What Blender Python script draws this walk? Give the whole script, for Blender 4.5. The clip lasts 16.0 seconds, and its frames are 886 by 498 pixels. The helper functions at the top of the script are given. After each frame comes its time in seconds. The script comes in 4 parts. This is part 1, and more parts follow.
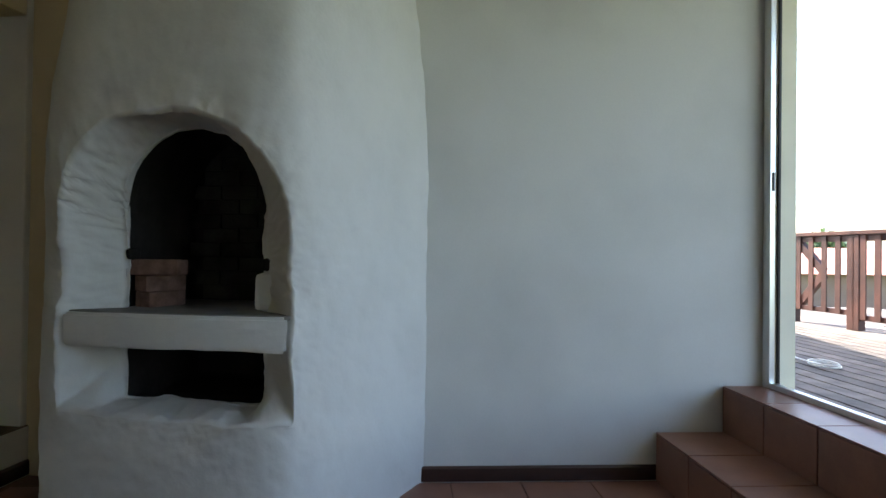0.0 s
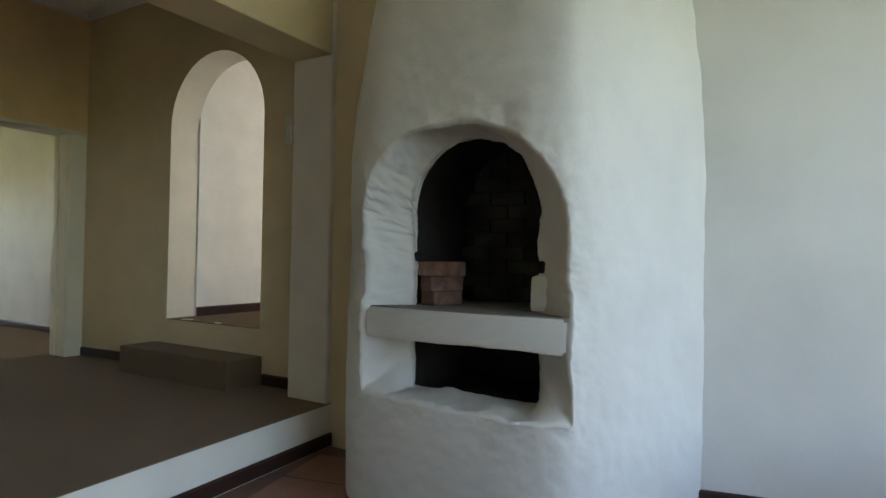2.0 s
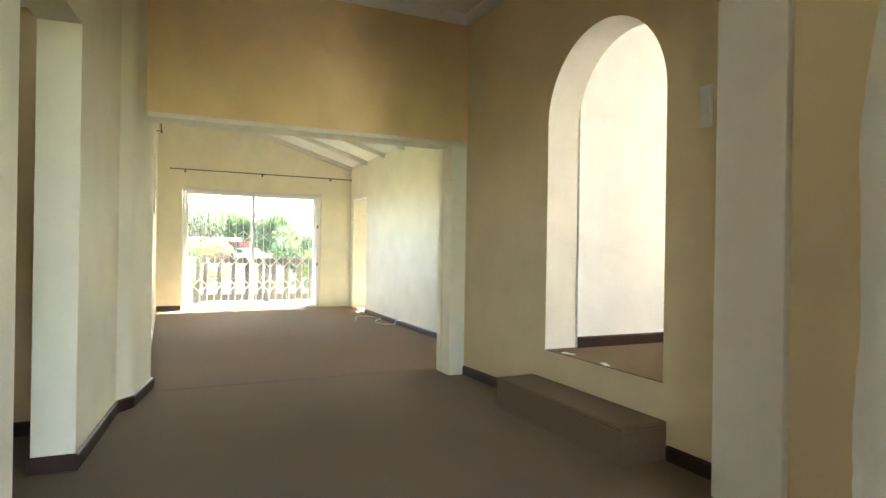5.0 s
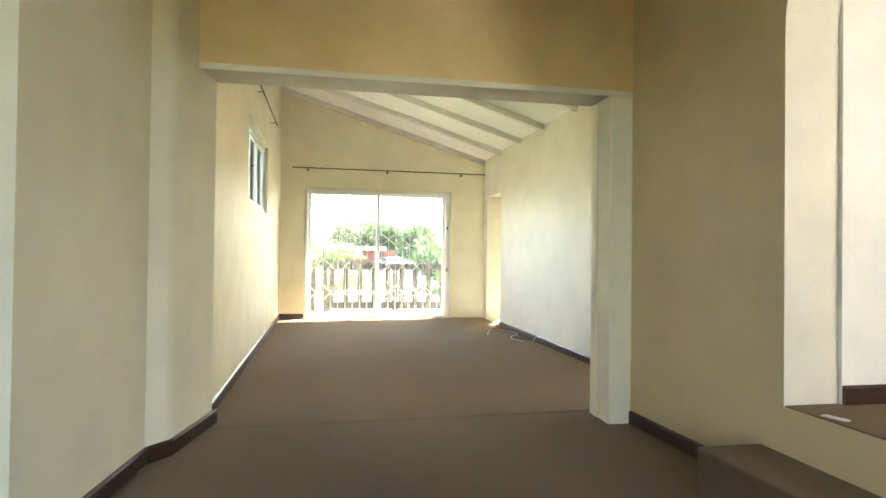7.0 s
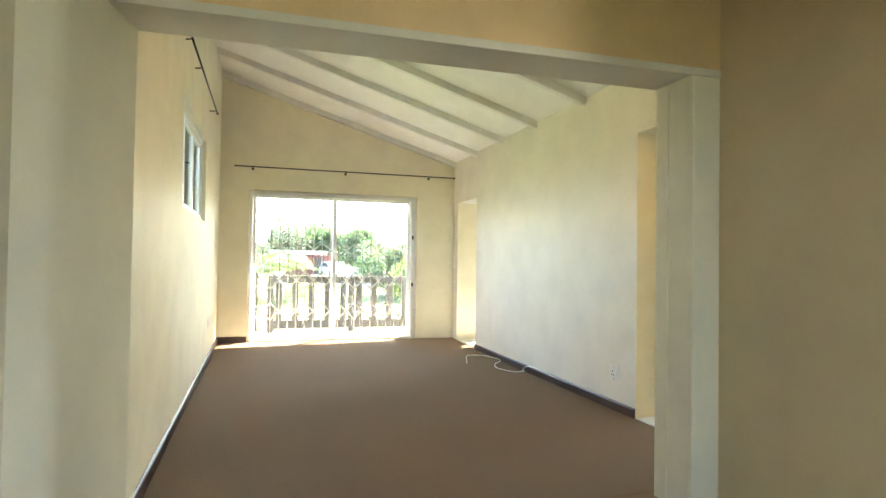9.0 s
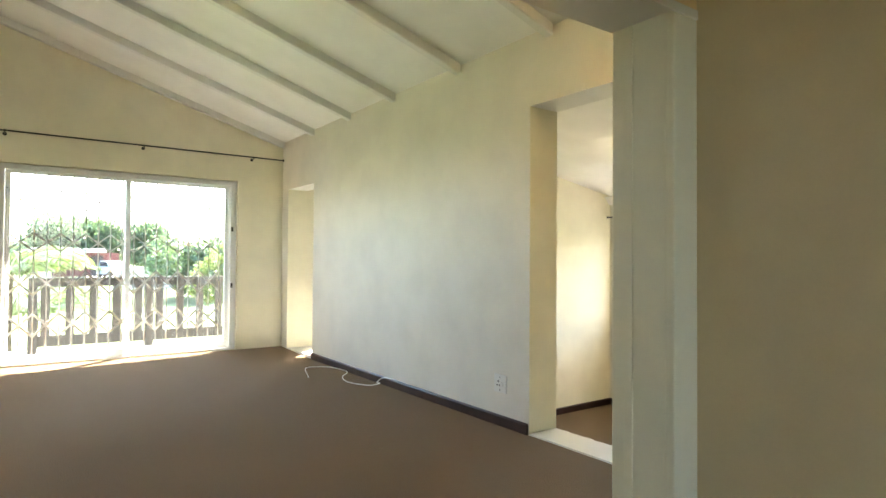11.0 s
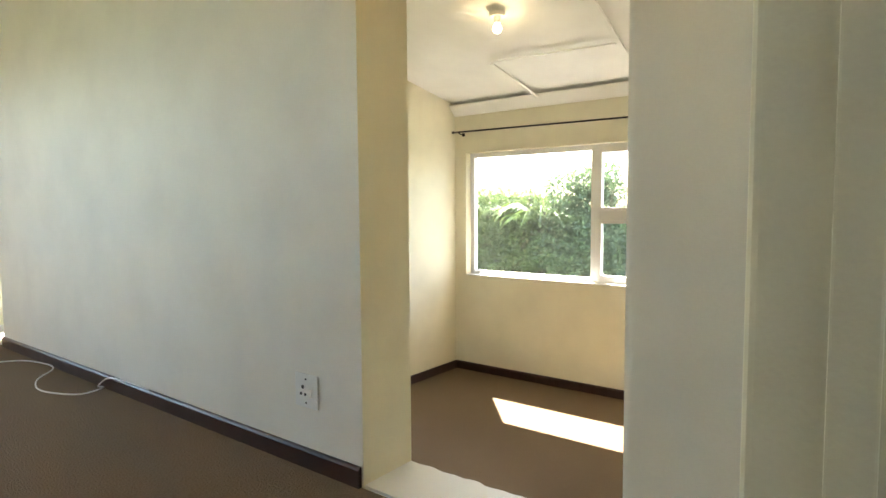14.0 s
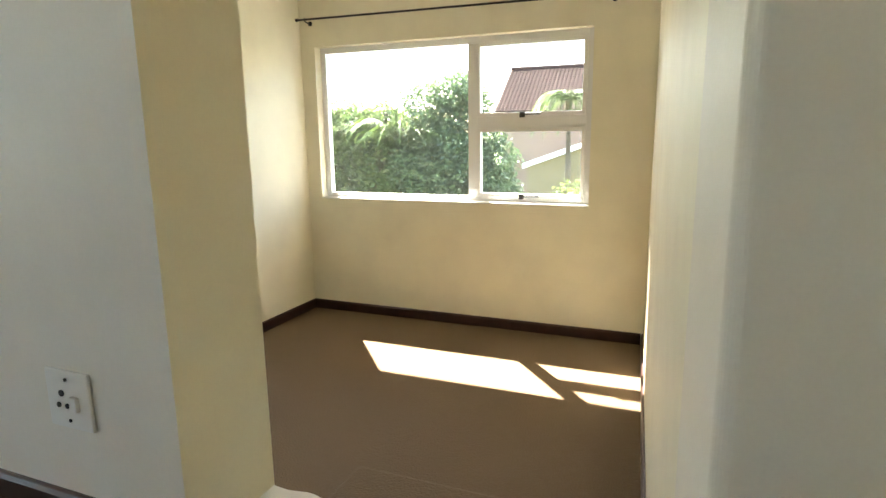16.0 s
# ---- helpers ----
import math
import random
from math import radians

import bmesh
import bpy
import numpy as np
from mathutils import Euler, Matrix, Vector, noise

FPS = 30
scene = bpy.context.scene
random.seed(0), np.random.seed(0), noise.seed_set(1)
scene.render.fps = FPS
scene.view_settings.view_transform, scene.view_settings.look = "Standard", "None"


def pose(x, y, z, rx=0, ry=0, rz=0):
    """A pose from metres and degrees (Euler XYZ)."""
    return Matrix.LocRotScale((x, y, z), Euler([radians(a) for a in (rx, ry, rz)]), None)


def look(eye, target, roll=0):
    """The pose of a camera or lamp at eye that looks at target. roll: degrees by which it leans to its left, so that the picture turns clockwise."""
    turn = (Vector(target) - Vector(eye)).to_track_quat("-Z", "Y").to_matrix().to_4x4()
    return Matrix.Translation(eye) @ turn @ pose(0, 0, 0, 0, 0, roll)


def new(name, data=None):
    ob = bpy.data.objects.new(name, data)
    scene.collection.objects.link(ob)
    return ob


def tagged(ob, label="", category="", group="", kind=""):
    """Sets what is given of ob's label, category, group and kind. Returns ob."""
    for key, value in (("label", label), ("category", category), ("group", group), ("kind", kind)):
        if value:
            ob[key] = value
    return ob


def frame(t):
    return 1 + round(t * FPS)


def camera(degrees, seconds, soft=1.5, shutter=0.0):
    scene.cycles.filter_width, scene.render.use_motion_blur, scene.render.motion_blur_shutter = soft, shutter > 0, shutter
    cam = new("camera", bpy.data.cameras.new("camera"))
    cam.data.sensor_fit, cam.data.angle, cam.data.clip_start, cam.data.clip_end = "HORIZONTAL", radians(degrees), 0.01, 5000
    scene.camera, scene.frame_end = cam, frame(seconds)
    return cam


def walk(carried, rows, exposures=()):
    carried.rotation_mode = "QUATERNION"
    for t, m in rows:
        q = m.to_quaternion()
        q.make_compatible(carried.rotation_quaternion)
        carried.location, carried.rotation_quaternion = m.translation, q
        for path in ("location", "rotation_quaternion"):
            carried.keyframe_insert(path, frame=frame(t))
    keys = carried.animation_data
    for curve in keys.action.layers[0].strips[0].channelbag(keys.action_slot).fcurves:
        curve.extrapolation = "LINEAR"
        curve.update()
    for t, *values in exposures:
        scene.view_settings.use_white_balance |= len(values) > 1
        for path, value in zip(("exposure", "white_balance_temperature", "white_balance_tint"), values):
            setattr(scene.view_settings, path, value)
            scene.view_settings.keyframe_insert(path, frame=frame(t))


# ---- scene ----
cam = camera(74.1, 16.0)
PATH = [
    (0, (0.285, 0.014, 1.026), (-0.019, 1.99, 1.045), 0.7),
    (0.5, (0.243, -0.038, 1.024), (-0.228, 1.905, 1.038), 0.8),
    (1, (0.186, -0.048, 0.984), (-0.475, 1.839, 1.022), 0.9),
    (1.5, (0.125, -0.048, 0.993), (-0.723, 1.763, 1.024), 0.8),
    (2, (0.068, -0.04, 1.002), (-0.949, 1.681, 1.034), 1.0),
    (2.5, (-0.01, -0.003, 1.012), (-1.175, 1.622, 1.042), 1.1),
    (3, (-0.125, 0.072, 1.044), (-1.438, 1.58, 1.069), 1.2),
    (3.5, (-0.246, 0.167, 1.078), (-1.711, 1.529, 1.098), 1.2),
    (4, (-0.461, 0.286, 1.114), (-2.069, 1.476, 1.125), 1.0),
    (4.5, (-0.703, 0.446, 1.147), (-2.427, 1.459, 1.151), 1.0),
    (5, (-0.968, 0.635, 1.17), (-2.786, 1.47, 1.172), 0.9),
    (5.2, (-1.072, 0.698, 1.185), (-2.925, 1.45, 1.185), 0.8),
    (7.3, (-2.613, 1.221, 1.067), (-4.578, 1.591, 1.095), 0.7),
    (7.5, (-2.755, 1.2, 1.115), (-4.718, 1.577, 1.144), 0.7),
    (7.8, (-2.9, 1.151, 1.193), (-4.86, 1.547, 1.219), 0.7),
    (8.2, (-3.126, 1.112, 1.215), (-5.078, 1.546, 1.248), 0.9),
    (10.3, (-4.302, 0.886, 1.217), (-6.072, 1.817, 1.257), 0.6),
    (10.5, (-4.41, 0.905, 1.2), (-6.147, 1.896, 1.242), 0.7),
    (11, (-4.689, 0.993, 1.184), (-6.315, 2.156, 1.224), 0.4),
    (11.5, (-4.945, 1.173, 1.128), (-6.47, 2.467, 1.165), 0.1),
    (12, (-5.196, 1.367, 1.079), (-6.65, 2.739, 1.112), -0.0),
    (12.5, (-5.497, 1.595, 1.062), (-6.877, 3.042, 1.08), 0.1),
    (13, (-5.753, 1.876, 1.045), (-7.064, 3.386, 1.037), 0.0),
    (13.5, (-5.999, 2.16, 1.002), (-7.265, 3.707, 0.945), -0.2),
    (14, (-6.196, 2.411, 0.988), (-7.402, 4.0, 0.85), -0.4),
    (14.5, (-6.37, 2.643, 0.952), (-7.466, 4.304, 0.745), -0.4),
    (15, (-6.513, 2.822, 0.903), (-7.507, 4.536, 0.627), -0.5),
    (15.5, (-6.661, 2.959, 0.866), (-7.538, 4.722, 0.515), -0.5),
    (16, (-6.791, 3.1, 0.831), (-7.538, 4.914, 0.444), -0.8),
]
walk(cam, [(t, look(eye, target, roll)) for t, eye, target, roll in PATH],
     exposures=[(0, 2.78, 6500, 10), (0.5, 2.95, 6550, 10), (1.5, 3.3, 6800, 10), (2.5, 3.72, 7050, 10), (3.5, 4.18, 7250, 10), (4.2, 4.58, 7250, 10), (5, 4.9, 7350, 10),
                (7.5, 4.88, 7250, 10), (10.5, 4.54, 6850, 10), (12.5, 4.38, 6800, 10), (14.5, 4.22, 6900, 10), (16, 4.1, 6850, 10)])

# ---- world and sun ----
SUN_WAY = Vector((0.53, -0.62, -1.0)).normalized()
world = bpy.data.worlds.new("sky")
scene.world = world
world.use_nodes = True
sky = world.node_tree.nodes.new("ShaderNodeTexSky")
sky.sky_type, sky.sun_disc = "NISHITA", False
sky.sun_elevation = math.asin(-SUN_WAY.z)
sky.sun_rotation = math.atan2(-SUN_WAY.x, -SUN_WAY.y)
sky.dust_density, sky.air_density = 2.5, 1.0
world.node_tree.links.new(sky.outputs[0], world.node_tree.nodes["Background"].inputs[0])
world.node_tree.nodes["Background"].inputs[1].default_value = 0.15
sun = new("sun", bpy.data.lights.new("sun", "SUN"))
sun.data.energy, sun.data.angle, sun.data.color = 4.2, radians(0.5), (1.0, 0.95, 0.86)
sun.rotation_mode = "QUATERNION"
sun.rotation_quaternion = SUN_WAY.to_track_quat("-Z", "Y")

# ---- materials ----
def material(name, base, rough=0.6, metal=0.0, vary=0.06, scale=3.0, fine=60.0, bump=0.15, bump_dist=0.004, spec=0.4, per_object=0.0, tint=None, stain=None):
    """A procedural surface: base colour with large stains and fine grain, and a fine relief."""
    m = bpy.data.materials.new(name)
    m.use_nodes = True
    t = m.node_tree
    b = t.nodes["Principled BSDF"]
    b.inputs["Roughness"].default_value, b.inputs["Metallic"].default_value = rough, metal
    b.inputs["Specular IOR Level"].default_value = spec
    geo = t.nodes.new("ShaderNodeNewGeometry")
    def noise_node(sc, detail):
        n = t.nodes.new("ShaderNodeTexNoise")
        n.inputs["Scale"].default_value, n.inputs["Detail"].default_value = sc, detail
        t.links.new(geo.outputs["Position"], n.inputs["Vector"])
        return n
    big, small = noise_node(scale, 4), noise_node(fine, 3)
    mix = t.nodes.new("ShaderNodeMix")
    mix.data_type = "RGBA"
    stain = 2.2 * vary if stain is None else stain
    dark = tuple(c * (1 - stain) for c in base) if tint is None else tint
    mix.inputs["A"].default_value, mix.inputs["B"].default_value = (*dark, 1), (*[min(1, c * (1 + 0.45 * stain)) for c in base], 1)
    ramp = t.nodes.new("ShaderNodeMapRange")
    ramp.inputs["From Min"].default_value, ramp.inputs["From Max"].default_value = 0.25, 0.62
    t.links.new(big.outputs["Fac"], ramp.inputs["Value"])
    t.links.new(ramp.outputs["Result"], mix.inputs["Factor"])
    grain = t.nodes.new("ShaderNodeHueSaturation")
    val = t.nodes.new("ShaderNodeMapRange")
    val.inputs["To Min"].default_value, val.inputs["To Max"].default_value = 1 - vary, 1 + vary
    t.links.new(small.outputs["Fac"], val.inputs["Value"])
    last = val.outputs["Result"]
    if per_object:
        info = t.nodes.new("ShaderNodeObjectInfo")
        r = t.nodes.new("ShaderNodeMapRange")
        r.inputs["To Min"].default_value, r.inputs["To Max"].default_value = 1 - per_object, 1 + per_object
        t.links.new(info.outputs["Random"], r.inputs["Value"])
        mul = t.nodes.new("ShaderNodeMath")
        mul.operation = "MULTIPLY"
        t.links.new(last, mul.inputs[0]), t.links.new(r.outputs["Result"], mul.inputs[1])
        last = mul.outputs[0]
    t.links.new(mix.outputs["Result"], grain.inputs["Color"])
    t.links.new(last, grain.inputs["Value"])
    t.links.new(grain.outputs["Color"], b.inputs["Base Color"])
    if bump:
        bp = t.nodes.new("ShaderNodeBump")
        bp.inputs["Strength"].default_value, bp.inputs["Distance"].default_value = bump, bump_dist
        t.links.new(small.outputs["Fac"], bp.inputs["Height"])
        t.links.new(bp.outputs["Normal"], b.inputs["Normal"])
    return m


def wavy(m, sc=1.6, dist=0.05, strength=0.25):
    """Adds the slow unevenness of hand-laid plaster under the fine relief."""
    t = m.node_tree
    b = t.nodes["Principled BSDF"]
    geo = t.nodes.new("ShaderNodeNewGeometry")
    n = t.nodes.new("ShaderNodeTexNoise")
    n.inputs["Scale"].default_value, n.inputs["Detail"].default_value = sc, 2
    t.links.new(geo.outputs["Position"], n.inputs["Vector"])
    bp = t.nodes.new("ShaderNodeBump")
    bp.inputs["Strength"].default_value, bp.inputs["Distance"].default_value = strength, dist
    t.links.new(n.outputs["Fac"], bp.inputs["Height"])
    old = b.inputs["Normal"].links[0].from_node
    t.links.new(bp.outputs["Normal"], old.inputs["Normal"])
    return m


def glass(name, tint=(1, 1, 1), rough=0.0, haze=0.0019):
    """Thin window glass: clear, with a faint mirror and a pale film that imitates glare."""
    m = bpy.data.materials.new(name)
    m.use_nodes = True
    t = m.node_tree
    t.nodes.remove(t.nodes["Principled BSDF"])
    a, g, mx = t.nodes.new("ShaderNodeBsdfTransparent"), t.nodes.new("ShaderNodeBsdfGlossy"), t.nodes.new("ShaderNodeMixShader")
    fr = t.nodes.new("ShaderNodeFresnel")
    fr.inputs["IOR"].default_value = 1.45
    a.inputs["Color"].default_value = (*tint, 1)
    g.inputs["Roughness"].default_value = rough
    t.links.new(fr.outputs[0], mx.inputs[0])
    t.links.new(a.outputs[0], mx.inputs[1]), t.links.new(g.outputs[0], mx.inputs[2])
    # patchy pale translucent film, put in to imitate glare over the view outside
    haze_film, veil = t.nodes.new("ShaderNodeBsdfTranslucent"), t.nodes.new("ShaderNodeMixShader")
    geo, spots = t.nodes.new("ShaderNodeNewGeometry"), t.nodes.new("ShaderNodeTexNoise")
    spots.inputs["Scale"].default_value, spots.inputs["Detail"].default_value = 2.5, 4
    amount = t.nodes.new("ShaderNodeMapRange")
    amount.inputs["From Min"].default_value, amount.inputs["From Max"].default_value = 0.3, 0.75
    amount.inputs["To Min"].default_value, amount.inputs["To Max"].default_value = haze * 0.5, haze * 1.6
    t.links.new(geo.outputs["Position"], spots.inputs["Vector"])
    t.links.new(spots.outputs["Fac"], amount.inputs["Value"])
    haze_film.inputs["Color"].default_value = (0.8, 0.85, 0.9, 1)
    t.links.new(amount.outputs["Result"], veil.inputs[0])
    t.links.new(mx.outputs[0], veil.inputs[1]), t.links.new(haze_film.outputs[0], veil.inputs[2])
    t.links.new(veil.outputs[0], t.nodes["Material Output"].inputs["Surface"])
    return m


CREAM = wavy(material("cream_wall_paint", (0.83, 0.785, 0.62), 0.55, vary=0.03, fine=140, bump=0.12, bump_dist=0.003))
OCHRE = wavy(material("tan_wall_paint", (0.83, 0.615, 0.335), 0.55, vary=0.04, fine=140, bump=0.12, bump_dist=0.003))
TAN = wavy(material("pale_tan_wall_paint", (0.72, 0.590, 0.375), 0.55, vary=0.03, fine=140, bump=0.12, bump_dist=0.003))
OFFWHITE = wavy(material("off_white_wall_paint", (0.785, 0.742, 0.652), 0.55, vary=0.03, fine=140, bump=0.12, bump_dist=0.003))
WHITE_WALL = wavy(material("white_wall_paint", (0.84, 0.84, 0.825), 0.55, vary=0.03, fine=140, bump=0.12, bump_dist=0.003))
PLASTER = wavy(material("white_rough_plaster", (0.62, 0.61, 0.58), 0.7, vary=0.025, scale=2.2, fine=45, bump=0.22, bump_dist=0.005), 4.0, 0.03, 0.25)
PLASTER_WALL = wavy(material("white_wall_plaster", (0.62, 0.61, 0.58), 0.65, vary=0.04, stain=0.12, scale=1.2, fine=90, bump=0.1, bump_dist=0.003), 1.3, 0.05, 0.2)
WHITE = material("white_gloss_paint", (0.82, 0.81, 0.78), 0.35, vary=0.02, fine=90, bump=0.05)
CEILING = material("white_ceiling_board", (0.91, 0.90, 0.87), 0.7, vary=0.02, fine=120, bump=0.06)
CARPET = material("brown_loop_carpet", (0.160, 0.111, 0.067), 0.95, vary=0.13, stain=0.09, scale=0.9, fine=120, bump=1.0, bump_dist=0.007, spec=0.1)
pile = CARPET.node_tree.nodes["Principled BSDF"]
pile.inputs["Sheen Weight"].default_value, pile.inputs["Sheen Roughness"].default_value = 0.2, 0.4
pile.inputs["Sheen Tint"].default_value = (0.75, 0.62, 0.5, 1)
SKIRT = material("dark_stained_skirting", (0.040, 0.018, 0.014), 0.35, vary=0.15, scale=6, fine=40, bump=0.1, spec=0.5)
TILE = material("terracotta_tile", (0.24, 0.112, 0.074), 0.38, vary=0.10, scale=5, fine=70, bump=0.08, per_object=0.10)
GROUT = material("brown_grout", (0.20, 0.118, 0.085), 0.9, vary=0.1, fine=200)
SOOT = material("sooty_firebox_plaster", (0.030, 0.028, 0.026), 0.95, vary=0.2, scale=4, fine=30, bump=0.6, bump_dist=0.01, spec=0.1)
SOOT_BRICK = material("sooty_brick", (0.042, 0.042, 0.036), 0.95, vary=0.3, scale=5, fine=50, bump=0.5, bump_dist=0.006, spec=0.1, per_object=0.12)
BRICK = material("red_clay_brick", (0.17, 0.100, 0.076), 0.9, vary=0.22, scale=16, fine=110, bump=0.6, bump_dist=0.005, spec=0.15, per_object=0.2)
SLAB = material("grey_cement_slab", (0.20, 0.19, 0.175), 0.9, vary=0.12, scale=6, fine=70, bump=0.4, spec=0.15)
ALU = material("white_powder_coated_aluminium", (0.80, 0.80, 0.80), 0.32, vary=0.02, fine=80, bump=0.02)
SILVER = material("silver_aluminium", (0.72, 0.73, 0.74), 0.3, metal=0.85, vary=0.03, fine=90, bump=0.03)
BLACK = material("black_metal", (0.015, 0.013, 0.012), 0.4, metal=0.3, vary=0.1, fine=60, bump=0.02)
PLASTIC = material("white_plastic", (0.80, 0.79, 0.75), 0.3, vary=0.02, fine=60, bump=0.01)
DARKHOLE = material("black_plastic", (0.02, 0.02, 0.02), 0.5, vary=0.05, fine=60, bump=0)
GLASS = glass("window_glass", (0.90, 0.93, 0.92))

# ---- mesh helpers ----
def box_into(bm, lo, hi, bevel=0.0):
    """A box between two corners, its edges eased."""
    lo, hi = Vector(lo), Vector(hi)
    g = bmesh.ops.create_cube(bm, size=1.0, matrix=Matrix.LocRotScale((lo + hi) / 2, None, hi - lo))
    if bevel:
        edges = {e for v in g["verts"] for e in v.link_edges}
        bmesh.ops.bevel(bm, geom=list(edges), offset=bevel, segments=2, affect="EDGES", profile=0.6)
    return bm


def box(lo, hi, bevel=0.0):
    return box_into(bmesh.new(), lo, hi, bevel)


def prism(points, lo, hi, axis="z"):
    """An outline pushed through between two heights along an axis."""
    bm = bmesh.new()
    def at(p, d):
        return (p[0], p[1], d) if axis == "z" else (p[0], d, p[1]) if axis == "y" else (d, p[0], p[1])
    a, b = [bm.verts.new(at(p, lo)) for p in points], [bm.verts.new(at(p, hi)) for p in points]
    n = len(points)
    for i in range(n):
        bm.faces.new((a[i], a[(i + 1) % n], b[(i + 1) % n], b[i]))
    bm.faces.new(a[::-1]), bm.faces.new(b)
    bmesh.ops.recalc_face_normals(bm, faces=bm.faces)
    return bm


def tube_into(bm, path, r, sides=8):
    """A round bar along a line of points."""
    rings = []
    pts = [Vector(p) for p in path]
    for i, p in enumerate(pts):
        d = (pts[min(i + 1, len(pts) - 1)] - pts[max(i - 1, 0)]).normalized()
        q = d.to_track_quat("Z", "Y")
        rings.append([bm.verts.new(p + q @ Vector((r * math.cos(2 * math.pi * k / sides), r * math.sin(2 * math.pi * k / sides), 0))) for k in range(sides)])
    for a, b in zip(rings, rings[1:]):
        for k in range(sides):
            bm.faces.new((a[k], a[(k + 1) % sides], b[(k + 1) % sides], b[k]))
    bm.faces.new(rings[0][::-1]), bm.faces.new(rings[-1])
    return bm


def mesh_object(name, bm, mat, smooth=False):
    me = bpy.data.meshes.new(name)
    bm.normal_update()
    bm.to_mesh(me)
    bm.free()
    if mat:
        me.materials.append(mat)
    if smooth:
        me.polygons.foreach_set("use_smooth", [True] * len(me.polygons))
    return new(name, me)


def part(name, bm, mat, parent, label="", smooth=False):
    ob = mesh_object(name, bm, mat, smooth)
    ob.parent = parent
    if label:
        ob["label"] = label
    return ob


def thing(name, label, category, group="", at=(0, 0, 0), rz=0):
    ob = new(name)
    ob.empty_display_size = 0.1
    ob.matrix_basis = pose(*at, 0, 0, rz)
    return tagged(ob, label, category, group)


def structure(name, bm, mat, label, category, smooth=False):
    return tagged(mesh_object(name, bm, mat, smooth), label, category, kind="structure")


def wall_bm(a, b, thick, z0, z1, holes=(), lined=False):
    """A wall whose face runs from a to b in plan, thick to the right-hand side of that way; holes: (from, to, bottom, top) along the face."""
    a, b = Vector((*a, 0)), Vector((*b, 0))
    d = b - a
    length = d.length
    d.normalize()
    n = Vector((d.y, -d.x, 0)) * thick
    us = sorted({0.0, length, *[v for h in holes for v in h[:2]]})
    zs = sorted({z0, z1, *[v for h in holes for v in h[2:4]]})
    us, zs = [u for u in us if 0 <= u <= length], [z for z in zs if z0 <= z <= z1]
    def solid(i, j):
        if not (0 <= i < len(us) - 1 and 0 <= j < len(zs) - 1):
            return False
        u, z = (us[i] + us[i + 1]) / 2, (zs[j] + zs[j + 1]) / 2
        return not any(h[0] < u < h[1] and h[2] < z < h[3] for h in holes)
    bm = bmesh.new()
    cache = {}
    def v(i, j, k):
        if (i, j, k) not in cache:
            cache[i, j, k] = bm.verts.new(a + d * us[i] + n * k + Vector((0, 0, zs[j])))
        return cache[i, j, k]
    for i in range(len(us) - 1):
        for j in range(len(zs) - 1):
            if not solid(i, j):
                continue
            bm.faces.new((v(i, j, 0), v(i + 1, j, 0), v(i + 1, j + 1, 0), v(i, j + 1, 0)))
            bm.faces.new((v(i, j, 1), v(i, j + 1, 1), v(i + 1, j + 1, 1), v(i + 1, j, 1)))
            for di, dj, p, q in ((-1, 0, (i, j), (i, j + 1)), (1, 0, (i + 1, j + 1), (i + 1, j)), (0, -1, (i + 1, j), (i, j)), (0, 1, (i, j + 1), (i + 1, j + 1))):
                if not solid(i + di, j + dj):
                    f = bm.faces.new((v(*p, 0), v(*q, 0), v(*q, 1), v(*p, 1)))
                    if lined and 0 <= i + di < len(us) - 1 and 0 <= j + dj < len(zs) - 1:
                        f.material_index = 2 if dj == -1 else 1
    bmesh.ops.recalc_face_normals(bm, faces=bm.faces)
    return bm


def skirting(a, b, h=0.085, t=0.016, z=0.0, z_end=None, label="dark stained timber skirting board along the wall"):
    """A skirting board from a to b, standing to the left of that way, its top edge eased."""
    a, b = Vector((*a, 0)), Vector((*b, 0))
    d = (b - a).normalized()
    n = Vector((-d.y, d.x, 0))
    prof = [(0, 0), (t, 0), (t, h - 0.012), (t - 0.006, h - 0.003), (t - 0.011, h), (0, h)]
    bm = bmesh.new()
    r0, r1 = [[bm.verts.new(p + n * x + Vector((0, 0, base + y))) for x, y in prof] for p, base in ((a, z), (b, z if z_end is None else z_end))]
    k = len(prof)
    for i in range(k):
        bm.faces.new((r0[i], r0[(i + 1) % k], r1[(i + 1) % k], r1[i]))
    bm.faces.new(r0[::-1]), bm.faces.new(r1)
    bmesh.ops.recalc_face_normals(bm, faces=bm.faces)
    return structure("baseboard", bm, SKIRT, label, "baseboard")

# ---- the large structure ----
TF, INF, ARF = -0.28, -0.78, 0.43          # floors of the tiled room, the sunk room and the room behind the arch
C12, S12 = math.cos(radians(12)), math.sin(radians(12))
def skew(u, v):
    """A place in the tiled room's turned corner: u along its north wall from the first step, v out from the wall."""
    return (1.016 + u * C12 + v * S12, 3.64 + u * S12 - v * C12)

